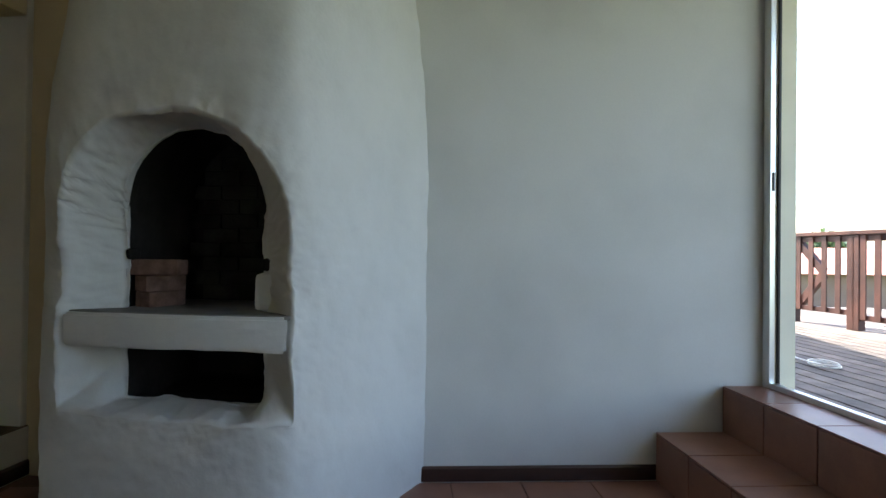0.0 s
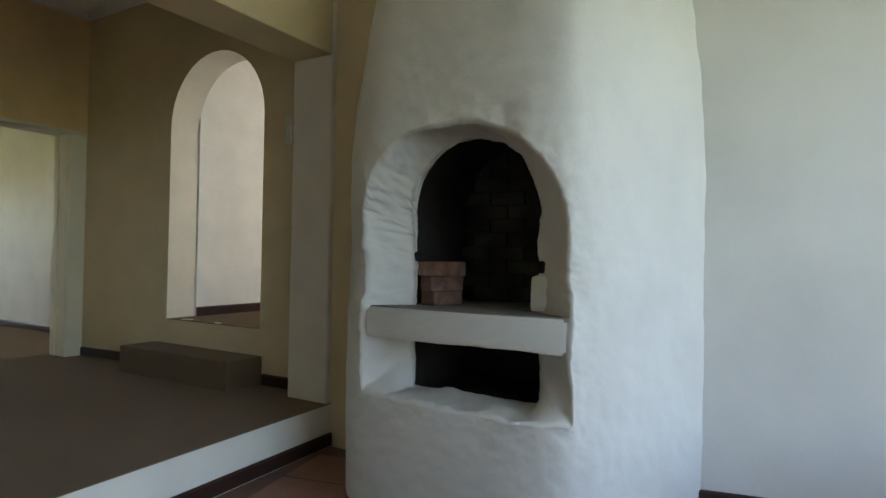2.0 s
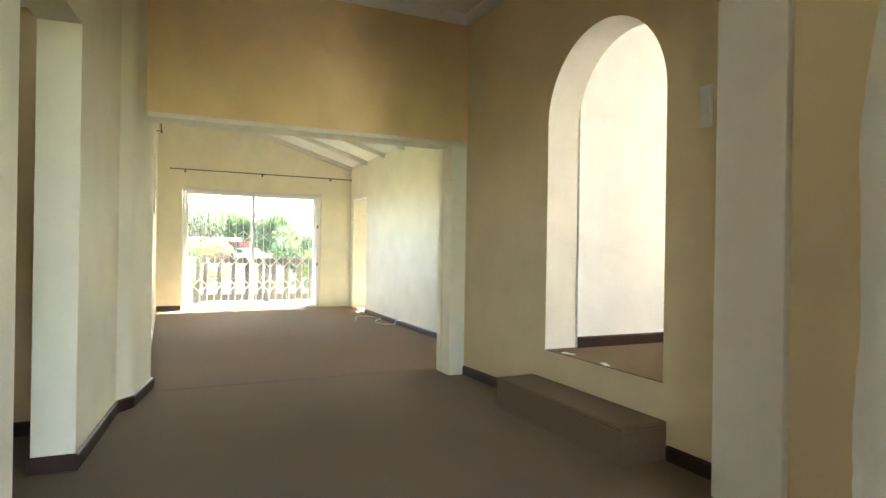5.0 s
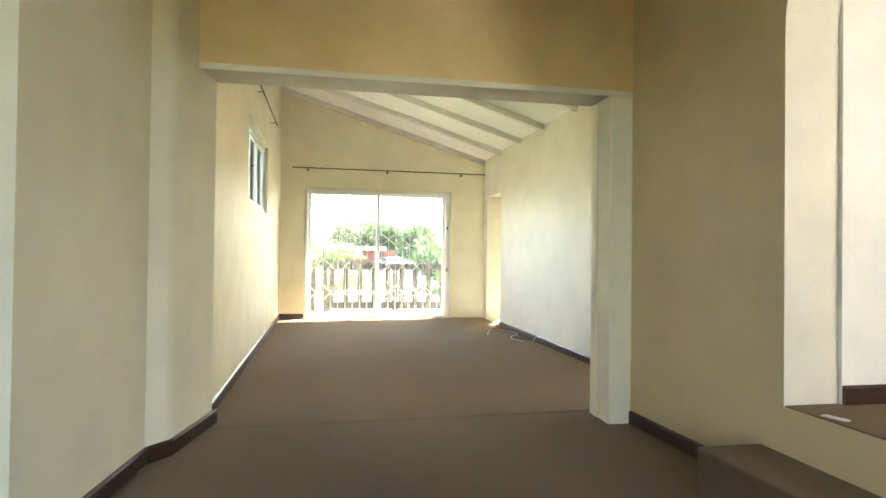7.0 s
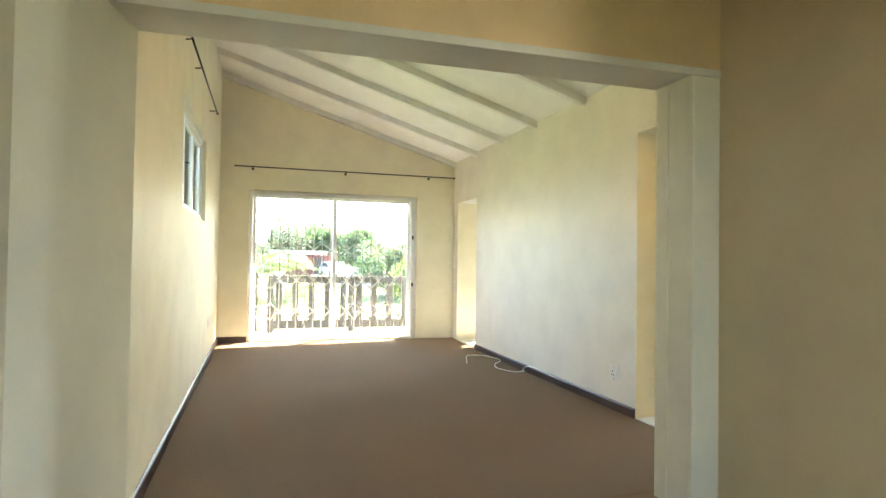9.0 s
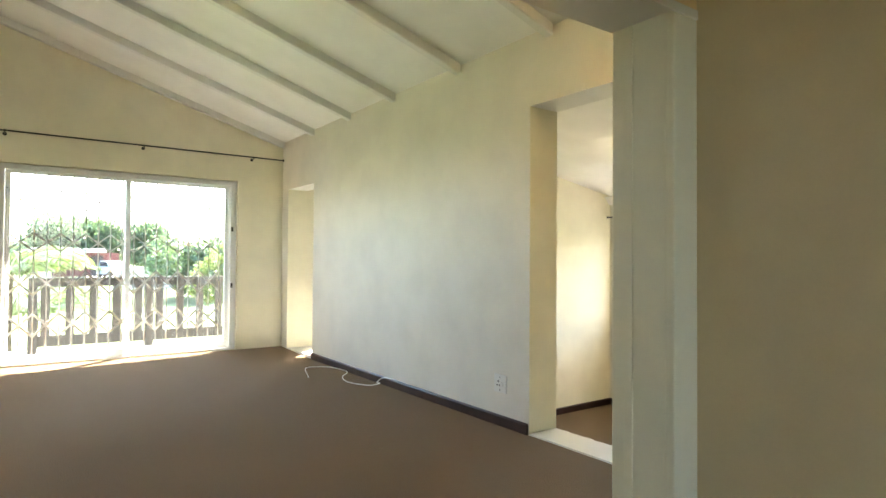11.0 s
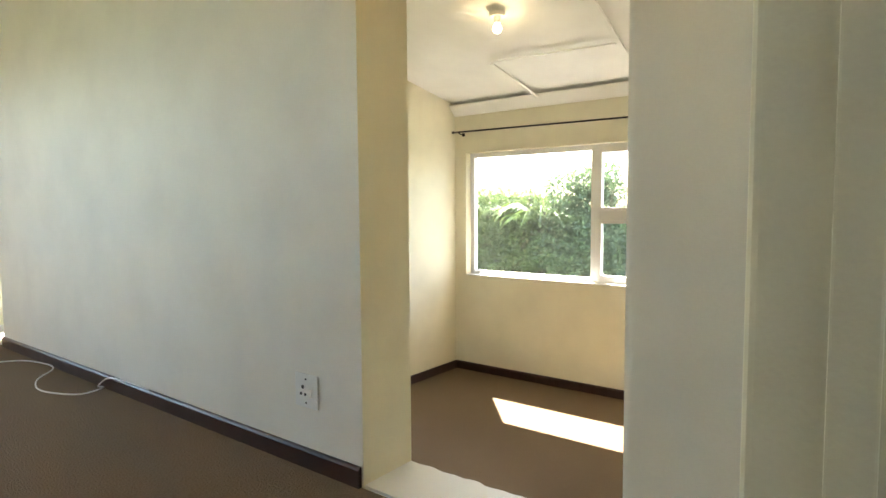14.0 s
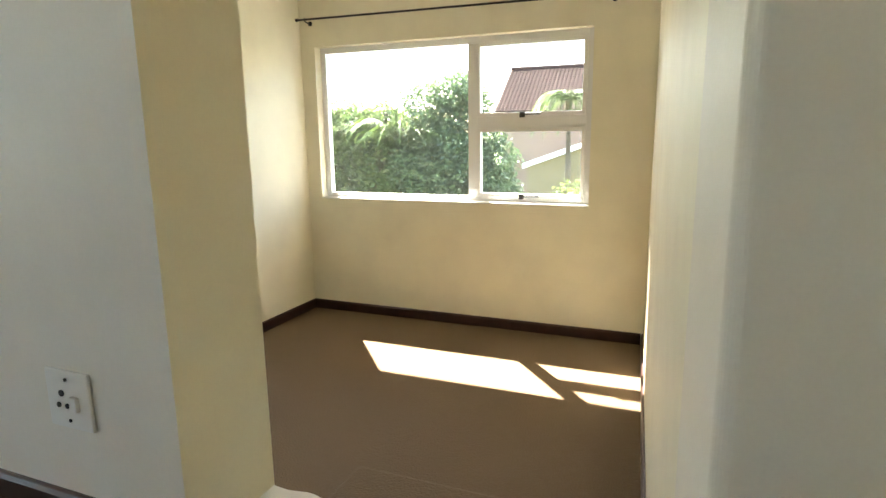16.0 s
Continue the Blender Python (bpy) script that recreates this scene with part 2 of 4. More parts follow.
# west room
def sag(x, y):
    """How far the old west floor has settled towards its north wall."""
    ease = lambda q: min(1.0, max(0.0, q))
    return -0.032 * ease((y - 0.4) / 3.49) * ease((-5.0 - x) / 1.0) * ease((x + 12.6) / 1.2)
def west_floor():
    bm = prism([(-12.55, 0.30), (-2.45, 0.30), (-2.625, 3.055), (-3.3, 3.89), (-12.55, 3.89)], -0.25, 0.0)
    for x in (-11.4, -9.5, -7.5, -6.0, -5.5, -5.0):
        bmesh.ops.bisect_plane(bm, geom=bm.verts[:] + bm.edges[:] + bm.faces[:], plane_co=(x, 0, 0), plane_no=(1, 0, 0))
    for y in (0.4, 2.0, 3.2):
        bmesh.ops.bisect_plane(bm, geom=bm.verts[:] + bm.edges[:] + bm.faces[:], plane_co=(0, y, 0), plane_no=(0, 1, 0))
    bmesh.ops.triangulate(bm, faces=bm.faces[:])
    for v in bm.verts:
        v.co.z += sag(v.co.x, v.co.y)
    return bm
structure("floor_west", west_floor(), CARPET, "worn brown loop-pile carpet on the raised floor", "carpet floor")
structure("wall_west", wall_bm((-12.55, 0.2), (-12.55, 4.2), -0.25, -0.25, 3.95, [(0.57, 3.085, 0.0, 2.215)]), CREAM, "pale yellow painted gable wall round the sliding door", "wall")
def rounded(bm, places, r, z0, z1, segments=4):
    """Wears the upright edges at the given places in plan to a round arris."""
    edges = [e for e in bm.edges if abs(e.verts[0].co.z - e.verts[1].co.z) > 0.2 and min(v.co.z for v in e.verts) > z0 - 0.01 and max(v.co.z for v in e.verts) < z1 + 0.01
             and any((e.verts[0].co.xy - Vector(p)).length < 0.004 for p in places)]
    bmesh.ops.bevel(bm, geom=edges, offset=r, segments=segments, affect="EDGES", profile=0.5)
    return bm
structure("wall_north_west_room", wall_bm((-12.55, 3.89), (-6.02, 3.89), -0.27, -0.9, 2.86, [(0.22, 1.07, -0.034, 2.13), (4.86, 5.85, -0.034, 2.28)], True), OFFWHITE, "off-white painted plaster wall with two openings", "wall").data.materials.append(CREAM)
bpy.data.objects["wall_north_west_room"].data.materials.append(WHITE)
structure("wall_south_west_room", wall_bm((-6.30, 0.43), (-12.8, 0.357), -0.22, -0.25, 3.95, [(2.03, 4.00, 1.60, 2.46)]), CREAM, "pale yellow painted wall with a small window", "wall")
lining = [(-6.737 + 0.03 * (1 - math.cos(a)), 3.9175 - 0.03 * math.sin(a)) for a in (math.pi / 2 * k / 8 for k in range(9))]
structure("jamb_lining", prism([(-6.772, 4.1625), *lining, (-6.307, 3.8875), (-6.307, 3.8885), (-6.701, 3.8885), (-6.701, 4.1625)], -0.034, 2.279), OFFWHITE, "off-white plastered splayed jamb with a worn round corner", "wall")
structure("jamb_deep", box((-12.548, 4.1605, -0.05), (-12.332, 4.52, 2.5)), CREAM, "pale yellow deep jamb of the far doorway", "wall")
# white threshold, run deep so its colour stands in for sun on the floor
structure("threshold", box((-12.326, 3.893, -0.06), (-11.484, 4.52, 0.002), 0.004), WHITE, "white painted threshold of the far doorway, deepened to imitate sunlit floor", "threshold")
# wall with the wide opening
structure("wall_between_rooms", rounded(wall_bm((-6.01, 3.89), (-6.01, -0.1), 0.295, -0.25, 3.9, [(0.86, 3.53, -0.3, 2.165)], True), [(-6.01, 3.03), (-6.305, 3.03)], 0.012, -0.3, 2.17, 3), OCHRE, "tan painted wall with a wide square opening", "wall").data.materials.append(CREAM)
bpy.data.objects["wall_between_rooms"].data.materials.append(OFFWHITE)
structure("pilaster", rounded(prism([(-5.60, 0.280), (-5.73, 0.377), (-6.33, 0.487), (-6.33, 0.0), (-5.60, 0.0)], -0.02, 3.7), [(-5.73, 0.377), (-6.33, 0.487)], 0.04, -0.1, 3.8, 6), CREAM, "cream painted pilaster at the wide opening", "wall")
for f in bpy.data.objects["wall_between_rooms"].data.polygons:
    if f.center.z < 2.16 and (abs(f.center.y - 3.03) < 0.03 or (f.center.y > 3.0 and f.center.x < -6.29)):
        f.material_index = 1
structure("jamb_face", box((-6.05, 3.026, -0.03), (-6.005, 3.187, 2.160), 0.010), CREAM, "cream painted face of the jamb beside the wide opening", "wall")
structure("jamb_bead", box((-6.235, 3.024, -0.03), (-6.195, 3.034, 2.162), 0.003), CREAM, "cream painted stop bead in the jamb of the wide opening", "trim")
structure("lintel_edge", box((-6.012, 0.44, 2.158), (-6.000, 3.187, 2.198), 0.005), OFFWHITE, "off-white plaster edge along the head of the wide opening", "trim")
# middle room
def arch_wall():
    """The middle room's north wall, with its round-headed opening."""
    x0, x1, y0, y1, z1 = -6.01, -2.99, 3.19, 3.47, 3.6
    l, r, sill, spring = -4.66, -3.49, ARF - 0.006, 2.12
    c, rad = (l + r) / 2, (r - l) / 2
    n = 28
    arc = [(c + rad * math.cos(math.pi * k / n), spring + rad * math.sin(math.pi * k / n)) for k in range(n + 1)]
    bm = bmesh.new()
    def quads(y):
        vs = {}
        def v(x, z):
            key = (round(x, 5), round(z, 5))
            if key not in vs:
                vs[key] = bm.verts.new((x, y, z))
            return vs[key]
        polys = [[(x0, -0.25), (l, -0.25), (l, sill), (x0, sill)], [(l, -0.25), (r, -0.25), (r, sill), (l, sill)], [(r, -0.25), (x1, -0.25), (x1, sill), (r, sill)],
                 [(x0, sill), (l, sill), (l, spring), (x0, spring)], [(r, sill), (x1, sill), (x1, spring), (r, spring)],
                 [(x0, spring), (l, spring), (l, z1), (x0, z1)], [(r, spring), (x1, spring), (x1, z1), (r, z1)]]
        for p, q in zip(arc, arc[1:]):
            polys.append([q, p, (p[0], z1), (q[0], z1)])
        for p in polys:
            bm.faces.new([v(*c) for c in p])
        return vs
    a, b = quads(y0), quads(y1)
    edge = [(l, sill), *arc[::-1], (r, sill)]
    def key(p):
        return (round(p[0], 5), round(p[1], 5))
    ring = edge + [edge[0]]
    for p, q in zip(ring, ring[1:]):
        bm.faces.new((a[key(p)], a[key(q)], b[key(q)], b[key(p)])).material_index = 1
    bmesh.ops.recalc_face_normals(bm, faces=bm.faces)
    return bm
structure("wall_north_middle_room", arch_wall(), TAN, "tan painted plaster wall with a round-arched opening", "wall").data.materials.append(OFFWHITE)
structure("pier", box((-3.0, 3.01, -0.3), (-2.64, 3.52, 3.6), 0.012), OFFWHITE, "cream plastered pier at the edge of the raised floor", "pier")
structure("beam", box((-3.0, -0.3, 2.386), (-2.64, 3.008, 3.6), 0.01), TAN, "painted downstand beam between the rooms", "beam")
structure("wall_south_middle_room", wall_bm((-2.64, 0.02), (-5.87, 0.31), -0.2, -0.25, 3.6, [(0.964, 1.888, -0.3, 2.31)]), CREAM, "cream painted wall with a doorway to the passage", "wall")
structure("ceiling_middle_room", box((-6.01, 0.0, 3.40), (-3.0, 3.3, 3.55)), CEILING, "flat white ceiling of the middle room", "ceiling")
# passage behind the doorway
structure("floor_passage", box((-5.5, -2.4, -0.25), (-2.4, 0.32, -0.003)), CARPET, "brown carpet of the passage", "carpet floor")
structure("wall_passage_west", wall_bm((-5.27, -2.4), (-5.27, 0.02), -0.2, -0.25, 2.75), OCHRE, "painted end wall of the passage", "wall")
structure("wall_passage_south", box((-5.4, -2.5, -0.25), (-2.4, -2.3, 2.75)), OCHRE, "painted wall of the passage", "wall")
structure("wall_passage_east", box((-2.6, -2.3, -0.25), (-2.4, 0.1, 2.75)), OCHRE, "painted wall of the passage", "wall")
structure("ceiling_passage", box((-5.5, -2.5, 2.6), (-2.4, -0.07, 2.75)), CEILING, "white ceiling of the passage", "ceiling")
# room behind the arch
structure("floor_arch_room", box((-4.66, 3.195, 0.10), (-1.9, 6.4, ARF)), CARPET, "brown carpet of the raised room behind the arch", "carpet floor")
structure("wall_arch_room_west", box((-4.90, 3.472, 0.0), (-4.64, 6.5, 3.2)), WHITE_WALL, "white painted side wall behind the arch", "wall")
structure("wall_arch_room_north", box((-4.64, 6.4, 0.0), (-1.9, 6.6, 3.2)), WHITE_WALL, "white painted wall behind the arch", "wall")
# the east wall's opening is added out of view to brighten this room
structure("wall_arch_room_east", wall_bm((-1.9, 3.47), (-1.9, 6.6), 0.2, 0.0, 3.2, [(1.1, 2.2, 1.3, 2.4)]), WHITE_WALL, "white painted wall behind the arch", "wall")
structure("ceiling_arch_room", box((-5.0, 3.472, 3.1), (-1.7, 6.6, 3.25)), CEILING, "white ceiling behind the arch", "ceiling")
# sloping ceiling of the west room
def slope_slab(x0, x1, y0, y1, thick=0.14):
    z = lambda y: 2.79 + (3.89 - y) * 0.312
    return prism([(y0, z(y0)), (y1, z(y1)), (y1, z(y1) + thick), (y0, z(y0) + thick)], x0, x1, "x")
structure("ceiling_west_room", slope_slab(-13.75, -6.42, -0.3, 4.6), CEILING, "sloping white boarded ceiling and roof", "ceiling")
# sunk room north of the west room
def sunk_ceiling(y):
    return 2.04 + 0.19 * (7.63 - y)
structure("floor_sunk_room", box((-10.0, 4.162, INF - 0.2), (-6.5, 7.7, INF)), CARPET, "brown carpet of the sunk room", "carpet floor")
structure("wall_sunk_west", box((-10.2, 4.162, INF - 0.2), (-9.98, 7.9, 2.9)), CREAM, "cream painted side wall of the sunk room", "wall")
structure("wall_sunk_east", prism([(-6.768, 4.162), (-7.03, 7.9), (-6.80, 7.9), (-6.45, 4.162)], INF - 0.2, 2.9), CREAM, "cream painted side wall of the sunk room", "wall")
structure("wall_sunk_north", wall_bm((-10.2, 7.63), (-6.75, 7.63), -0.22, INF - 0.2, 2.1, [(0.36, 2.745, 0.262, 1.578)]), CREAM, "cream painted wall below and round the window", "wall")
structure("ceiling_sunk_room", prism([(4.162, sunk_ceiling(4.162)), (8.20, sunk_ceiling(7.85)), (8.20, sunk_ceiling(7.85) + 0.1), (4.162, sunk_ceiling(4.162) + 0.13)], -12.7, -6.4, "x"), CEILING, "white boarded ceiling of the sunk room", "ceiling")
# tiled room
def skew_box(u0, u1, v0, v1, z0, z1):
    return prism([skew(u0, v0), skew(u1, v0), skew(u1, v1), skew(u0, v1)], z0, z1)
structure("floor_tiled_room", box((-2.70, -2.6, TF - 0.2), (3.6, 4.0, TF - 0.012)), GROUT, "mortar bed under the terracotta floor tiles", "tile floor")
structure("wall_north_tiled_room", prism([skew(-1.62, 0), skew(0.66, 0), skew(0.66, -0.22), skew(-1.62, -0.22)], TF - 0.1, 3.5), PLASTER_WALL, "white plastered wall beside the fireplace", "wall")
structure("wall_strip_behind_fireplace", box((-2.638, 3.05, TF - 0.1), (-2.08, 3.3, 3.5)), TAN, "tan painted strip of wall beside the fireplace", "wall")
structure("wall_behind_fireplace", box((-2.3, 3.40, TF - 0.1), (-0.3, 3.62, 3.5)), OCHRE, "plain wall behind the fireplace", "wall")
structure("wall_riser", prism([(-2.62, 3.048), (-2.70, 3.048), (-2.40, -2.5), (-2.27, -2.5)], TF - 0.1, -0.006), OFFWHITE, "white painted riser of the raised floor", "wall")
structure("wall_east_tiled_room", wall_bm(skew(0.66, -0.2), skew(0.66, 6.0), -0.13, TF - 0.1, 3.5, [(0.28, 4.6, 0.26, 3.06)], True), PLASTER_WALL, "white plastered wall with the sliding door to the deck", "wall").data.materials.append(CREAM)
bpy.data.objects["wall_east_tiled_room"].data.materials.append(CREAM)
structure("wall_south_tiled_room", box((-2.7, -2.75, TF - 0.1), (4.2, -2.55, 3.5)), PLASTER_WALL, "white plastered wall of the tiled room", "wall")
structure("wall_west_tiled_room", box((-2.66, -2.6, -0.2), (-2.42, 0.0, 3.5)), OCHRE, "tan painted wall of the tiled room", "wall")
structure("ceiling_tiled_room", box((-3.0, -2.7, 3.3), (4.3, 4.3, 3.45)), CEILING, "white ceiling of the tiled room", "ceiling")
structure("roof_slab_back", box((-6.5, -0.2, 3.62), (-2.0, 4.0, 3.72)), CEILING, "flat roof over the middle room", "roof")

# torn carpet edge over the painted threshold of the sunk room, and the carpet's seam in the wide opening
edge = [(-7.69 + 0.955 * k / 40, 4.158 + 0.016 * noise.noise(Vector((k * 0.35, 2.0, 0))) + 0.008 * noise.noise(Vector((k * 1.3, 5.0, 0)))) for k in range(41)]
structure("threshold", prism([(-7.69, 3.895), *reversed(edge[::-1]), (-6.735, 3.895)], -0.0335, -0.022), WHITE, "white painted threshold with a rough broken edge", "threshold")
bm = bmesh.new()
rows = [[bm.verts.new((-6.20 - 0.062 * (y - 0.45) + dx, y, sag(-6.2, y) + dz)) for dx, dz in ((-0.03, -0.003), (-0.012, 0.003), (0.0, 0.001), (0.012, 0.0035), (0.03, -0.003))] for y in (0.45, 1.0, 1.6, 2.2, 2.8, 3.25, 3.88)]
for a, b in zip(rows, rows[1:]):
    for k in range(4):
        bm.faces.new((a[k], a[k + 1], b[k + 1], b[k]))
structure("carpet_seam", bm, CARPET, "raised seam between two lengths of brown carpet", "carpet seam")

# ---- tiled steps to the deck ----
structure("step_lower", skew_box(0.0, 0.66, 0.0, 5.0, TF - 0.05, -0.012), GROUT, "mortar core of the lower step", "step")
structure("step_upper", skew_box(0.40, 0.66, 0.0, 5.0, -0.02, 0.258), GROUT, "mortar core of the upper step", "step")

# small room behind the far doorway
structure("floor_side_room", box((-12.6, 4.0, -0.25), (-10.2, 6.0, -0.004)), CARPET, "brown carpet of the side room", "carpet floor")
# west opening is unseen, added and sized to light the far doorway's jamb
structure("wall_side_room_west", wall_bm((-12.55, 4.162), (-12.55, 6.1), -0.2, -0.25, 2.7, [(0.5, 1.35, 1.1, 2.05)]), OFFWHITE, "pale painted wall of the side room", "wall")
structure("wall_side_room_north", box((-12.7, 6.0, -0.25), (-10.2, 6.2, 2.7)), OFFWHITE, "pale painted wall of the side room", "wall")
structure("ceiling_side_room", box((-12.7, 4.162, 2.5), (-10.2, 6.2, 2.65)), CEILING, "white ceiling of the side room", "ceiling")

# ---- rafters, trims, skirtings ----
def rafter(x, drop=0.078, w=0.075):
    z = lambda y: 2.79 + (3.89 - y) * 0.312
    bm = prism([(0.375, z(0.375) - drop), (3.885, z(3.885) - drop), (3.885, z(3.885) + 0.02), (0.375, z(0.375) + 0.02)], x - w / 2, x + w / 2, "x")
    bmesh.ops.bevel(bm, geom=bm.edges[:], offset=0.006, segments=2, affect="EDGES")
    tagged(mesh_object("rafter", bm, WHITE), "white painted timber rafter under the sloping ceiling", "rafter", "rafters of the west room", "structure")
for x in (-12.51, -11.50, -10.51, -9.57, -8.53, -7.50, -6.52):
    rafter(x)

def cornice(a, b, z, size=0.075):
    """A coved cornice from a to b under a ceiling, to the left of that way."""
    a, b = Vector((*a, 0)), Vector((*b, 0))
    d = (b - a).normalized()
    n = Vector((-d.y, d.x, 0))
    prof = [(0, 0), (0, -size), (0.012, -size), (size * 0.35, -size * 0.75), (size * 0.72, -size * 0.38), (size, -0.012), (size, 0)]
    bm = bmesh.new()
    r0, r1 = [[bm.verts.new(p + n * x + Vector((0, 0, z + y))) for x, y in prof] for p in (a, b)]
    k = len(prof)
    for i in range(k):
        bm.faces.new((r0[i], r0[(i + 1) % k], r1[(i + 1) % k], r1[i]))
    bm.faces.new(r0[::-1]), bm.faces.new(r1)
    bmesh.ops.recalc_face_normals(bm, faces=bm.faces)
    structure("trim", bm, CEILING, "white coved plaster cornice under the ceiling", "cornice")
cornice((-3.0, 3.19), (-6.01, 3.19), 3.40)
cornice((-6.01, 3.19), (-6.01, 0.2), 3.40)
cornice((-7.03, 7.63), (-9.98, 7.63), 2.083, 0.108)

def ceiling_strip(a, b, w=0.035):
    """A thin cover strip on the sunk room's sloping ceiling."""
    a, b = Vector((*a, sunk_ceiling(a[1]) - 0.004)), Vector((*b, sunk_ceiling(b[1]) - 0.004))
    d = (b - a).normalized()
    side = d.cross(Vector((0, 0, 1))).normalized() * w / 2
    up = Vector((0, 0, 0.006))
    bm = bmesh.new()
    v = [bm.verts.new(p) for p in (a - side - up, a + side - up, b + side - up, b - side - up, a - side + up, a + side + up, b + side + up, b - side + up)]
    for f in ((0, 1, 2, 3), (7, 6, 5, 4), (0, 4, 5, 1), (1, 5, 6, 2), (2, 6, 7, 3), (3, 7, 4, 0)):
        bm.faces.new([v[i] for i in f])
    bmesh.ops.recalc_face_normals(bm, faces=bm.faces)
    structure("trim", bm, CEILING, "white cover strip on the ceiling boards", "ceiling strip")
STRIPS = [((-7.65, 4.8), (-7.91, 7.56)), ((-8.90, 6.69), (-7.86, 6.75)), ((-7.68, 5.25), (-6.85, 5.29)), ((-8.93, 6.72), (-8.94, 7.56)), ((-7.60, 4.25), (-7.65, 4.8))]
for a, b in STRIPS:
    ceiling_strip(a, b)

skirting((-7.70, 3.89), (-11.48, 3.89), h=0.078, z=sag(-7.7, 3.87), z_end=sag(-11.48, 3.87))
skirting((-4.805, 3.19), (-6.01, 3.19), z=0.0, z_end=sag(-6.01, 3.17))
for a, b, z in (((-12.55, 0.765), (-12.55, 0.37), 0), ((-12.53, 0.360), (-6.335, 0.4296), 0), ((-6.345, 0.490), (-5.735, 0.3785), 0),
                ((-5.735, 0.3800), (-5.615, 0.2905), 0), ((-5.62, 0.2876), (-4.505, 0.1875), 0), ((-4.5215, 0.20), (-4.5215, -0.02), 0), ((-5.27, 0.0), (-5.27, -2.3), 0),
                ((-3.0, 3.19), (-3.445, 3.19), 0), ((-4.64, 6.4), (-4.64, 3.474), ARF), ((-2.6195, 3.04), (-2.27, -2.5), TF),
                (skew(-0.002, 0), skew(-1.6, 0), TF), ((-7.03, 7.63), (-9.98, 7.63), INF), ((-9.98, 7.63), (-9.98, 4.162), INF), ((-6.768, 4.165), (-7.011, 7.63), INF)):
    skirting(a, b, z=z)

# unseen block beyond the deck door, added to shade deck and light arch room
structure("wall_house_wing", box((0.30, 4.30, -2.4), (1.45, 8.85, 3.3)), WHITE_WALL, "unseen plain white block added to shade the deck", "wall")

# ---- fireplace ----
def smooth_line(points, steps=10):
    """A rounded line through points."""
    p = [Vector(q) for q in points]
    p = [2 * p[0] - p[1], *p, 2 * p[-1] - p[-2]]
    out = []
    for a, b, c, d in zip(p, p[1:], p[2:], p[3:]):
        for k in range(steps):
            t = k / steps
            out.append(0.5 * (2 * b + (c - a) * t + (2 * a - 5 * b + 4 * c - d) * t * t + (3 * b - a - 3 * c + d) * t ** 3))
    return out + [p[-2]]


BREAST = smooth_line([(-2.24, 3.32), (-2.17, 2.80), (-2.07, 2.55), (-1.84, 2.385), (-1.30, 2.335), (-0.85, 2.36), (-0.66, 2.50), (-0.50, 2.85), (-0.315, 3.38)], 14)
RUN = [0.0]
for p, q in zip(BREAST, BREAST[1:]):
    RUN.append(RUN[-1] + (q - p).length)


def breast_at(s, z):
    """A place on the swelling chimney breast: s along its plan, drawn in as it rises."""
    x, y = float(np.interp(s, RUN, [p.x for p in BREAST])), float(np.interp(s, RUN, [p.y for p in BREAST]))
    rise = max(0.0, z - 1.35)
    pull = 0.125 * rise ** 2 / (1 + 0.25 * rise)
    away = Vector((x + 1.28, (y - 3.3) * 0.8))
    away = away.normalized()
    away = away * pull * (0.8 - 0.22 * away.x)
    return Vector((x - away.x, y - away.y, z))


def run_of(x):
    return float(np.interp(x, [p.x for p in BREAST], RUN))


def arch_outline(x0, x1, z0, spring, top, power=2.4, lean=0.0, n=40):
    c, r, h = (x0 + x1) / 2, (x1 - x0) / 2, top - spring
    out = [(x0, z0), (x1, z0)]
    for k in range(n + 1):
        a = math.pi * k / n
        co, si = math.cos(a), math.sin(a)
        pw = power + lean * (1 if co < 0 else -0.3)
        out.append((c + r * math.copysign(abs(co) ** (2 / pw), co), spring + h * abs(si) ** (2 / pw)))
    return out


def meet(centre, d, outline):
    """How far from the centre the outline lies in the direction d."""
    best = 0.0
    for (ax, az), (bx, bz) in zip(outline, outline[1:] + outline[:1]):
        ex, ez = bx - ax, bz - az
        det = d[0] * -ez + ex * d[1]
        if abs(det) < 1e-9:
            continue
        px, pz = ax - centre[0], az - centre[1]
        t, u = (px * -ez + ex * pz) / det, (d[0] * pz - d[1] * px) / det
        if t > 0 and -1e-6 <= u <= 1 + 1e-6:
            best = max(best, t)
    return best


def rough(v, amount):
    """The lumps of hand-laid plaster."""
    q = Vector(v)
    return q + amount * (noise.noise_vector(q * 1.7) + 0.55 * noise.noise_vector(q * 5.5) + 0.3 * noise.noise_vector(q * 15.0) + 0.16 * noise.noise_vector(q * 41.0))


def ringed(rings, close=False):
    bm = bmesh.new()
    vs = [[bm.verts.new(p) for p in r] for r in rings]
    n = len(vs[0])
    for a, b in zip(vs, vs[1:]):
        for i in range(n):
            bm.faces.new((a[i], a[(i + 1) % n], b[(i + 1) % n], b[i]))
    if close:
        bm.faces.new(vs[-1])
    bmesh.ops.recalc_face_normals(bm, faces=bm.faces)
    return bm


def trowel(p, at):
    """Finger and trowel ridges in the plaster of the arch's left shoulder."""
    k = max(0.0, 1 - abs(at.z - 1.36) / 0.26) * max(0.0, min(1.0, (-1.25 - at.x) / 0.3))
    return p + Vector((0.6, 0, -0.8)) * k * 0.035 * (noise.noise(Vector((p.x * 6, p.y * 9, p.z * 38))) + 0.6 * noise.noise(Vector((p.x * 14, p.y * 16, p.z * 75))))


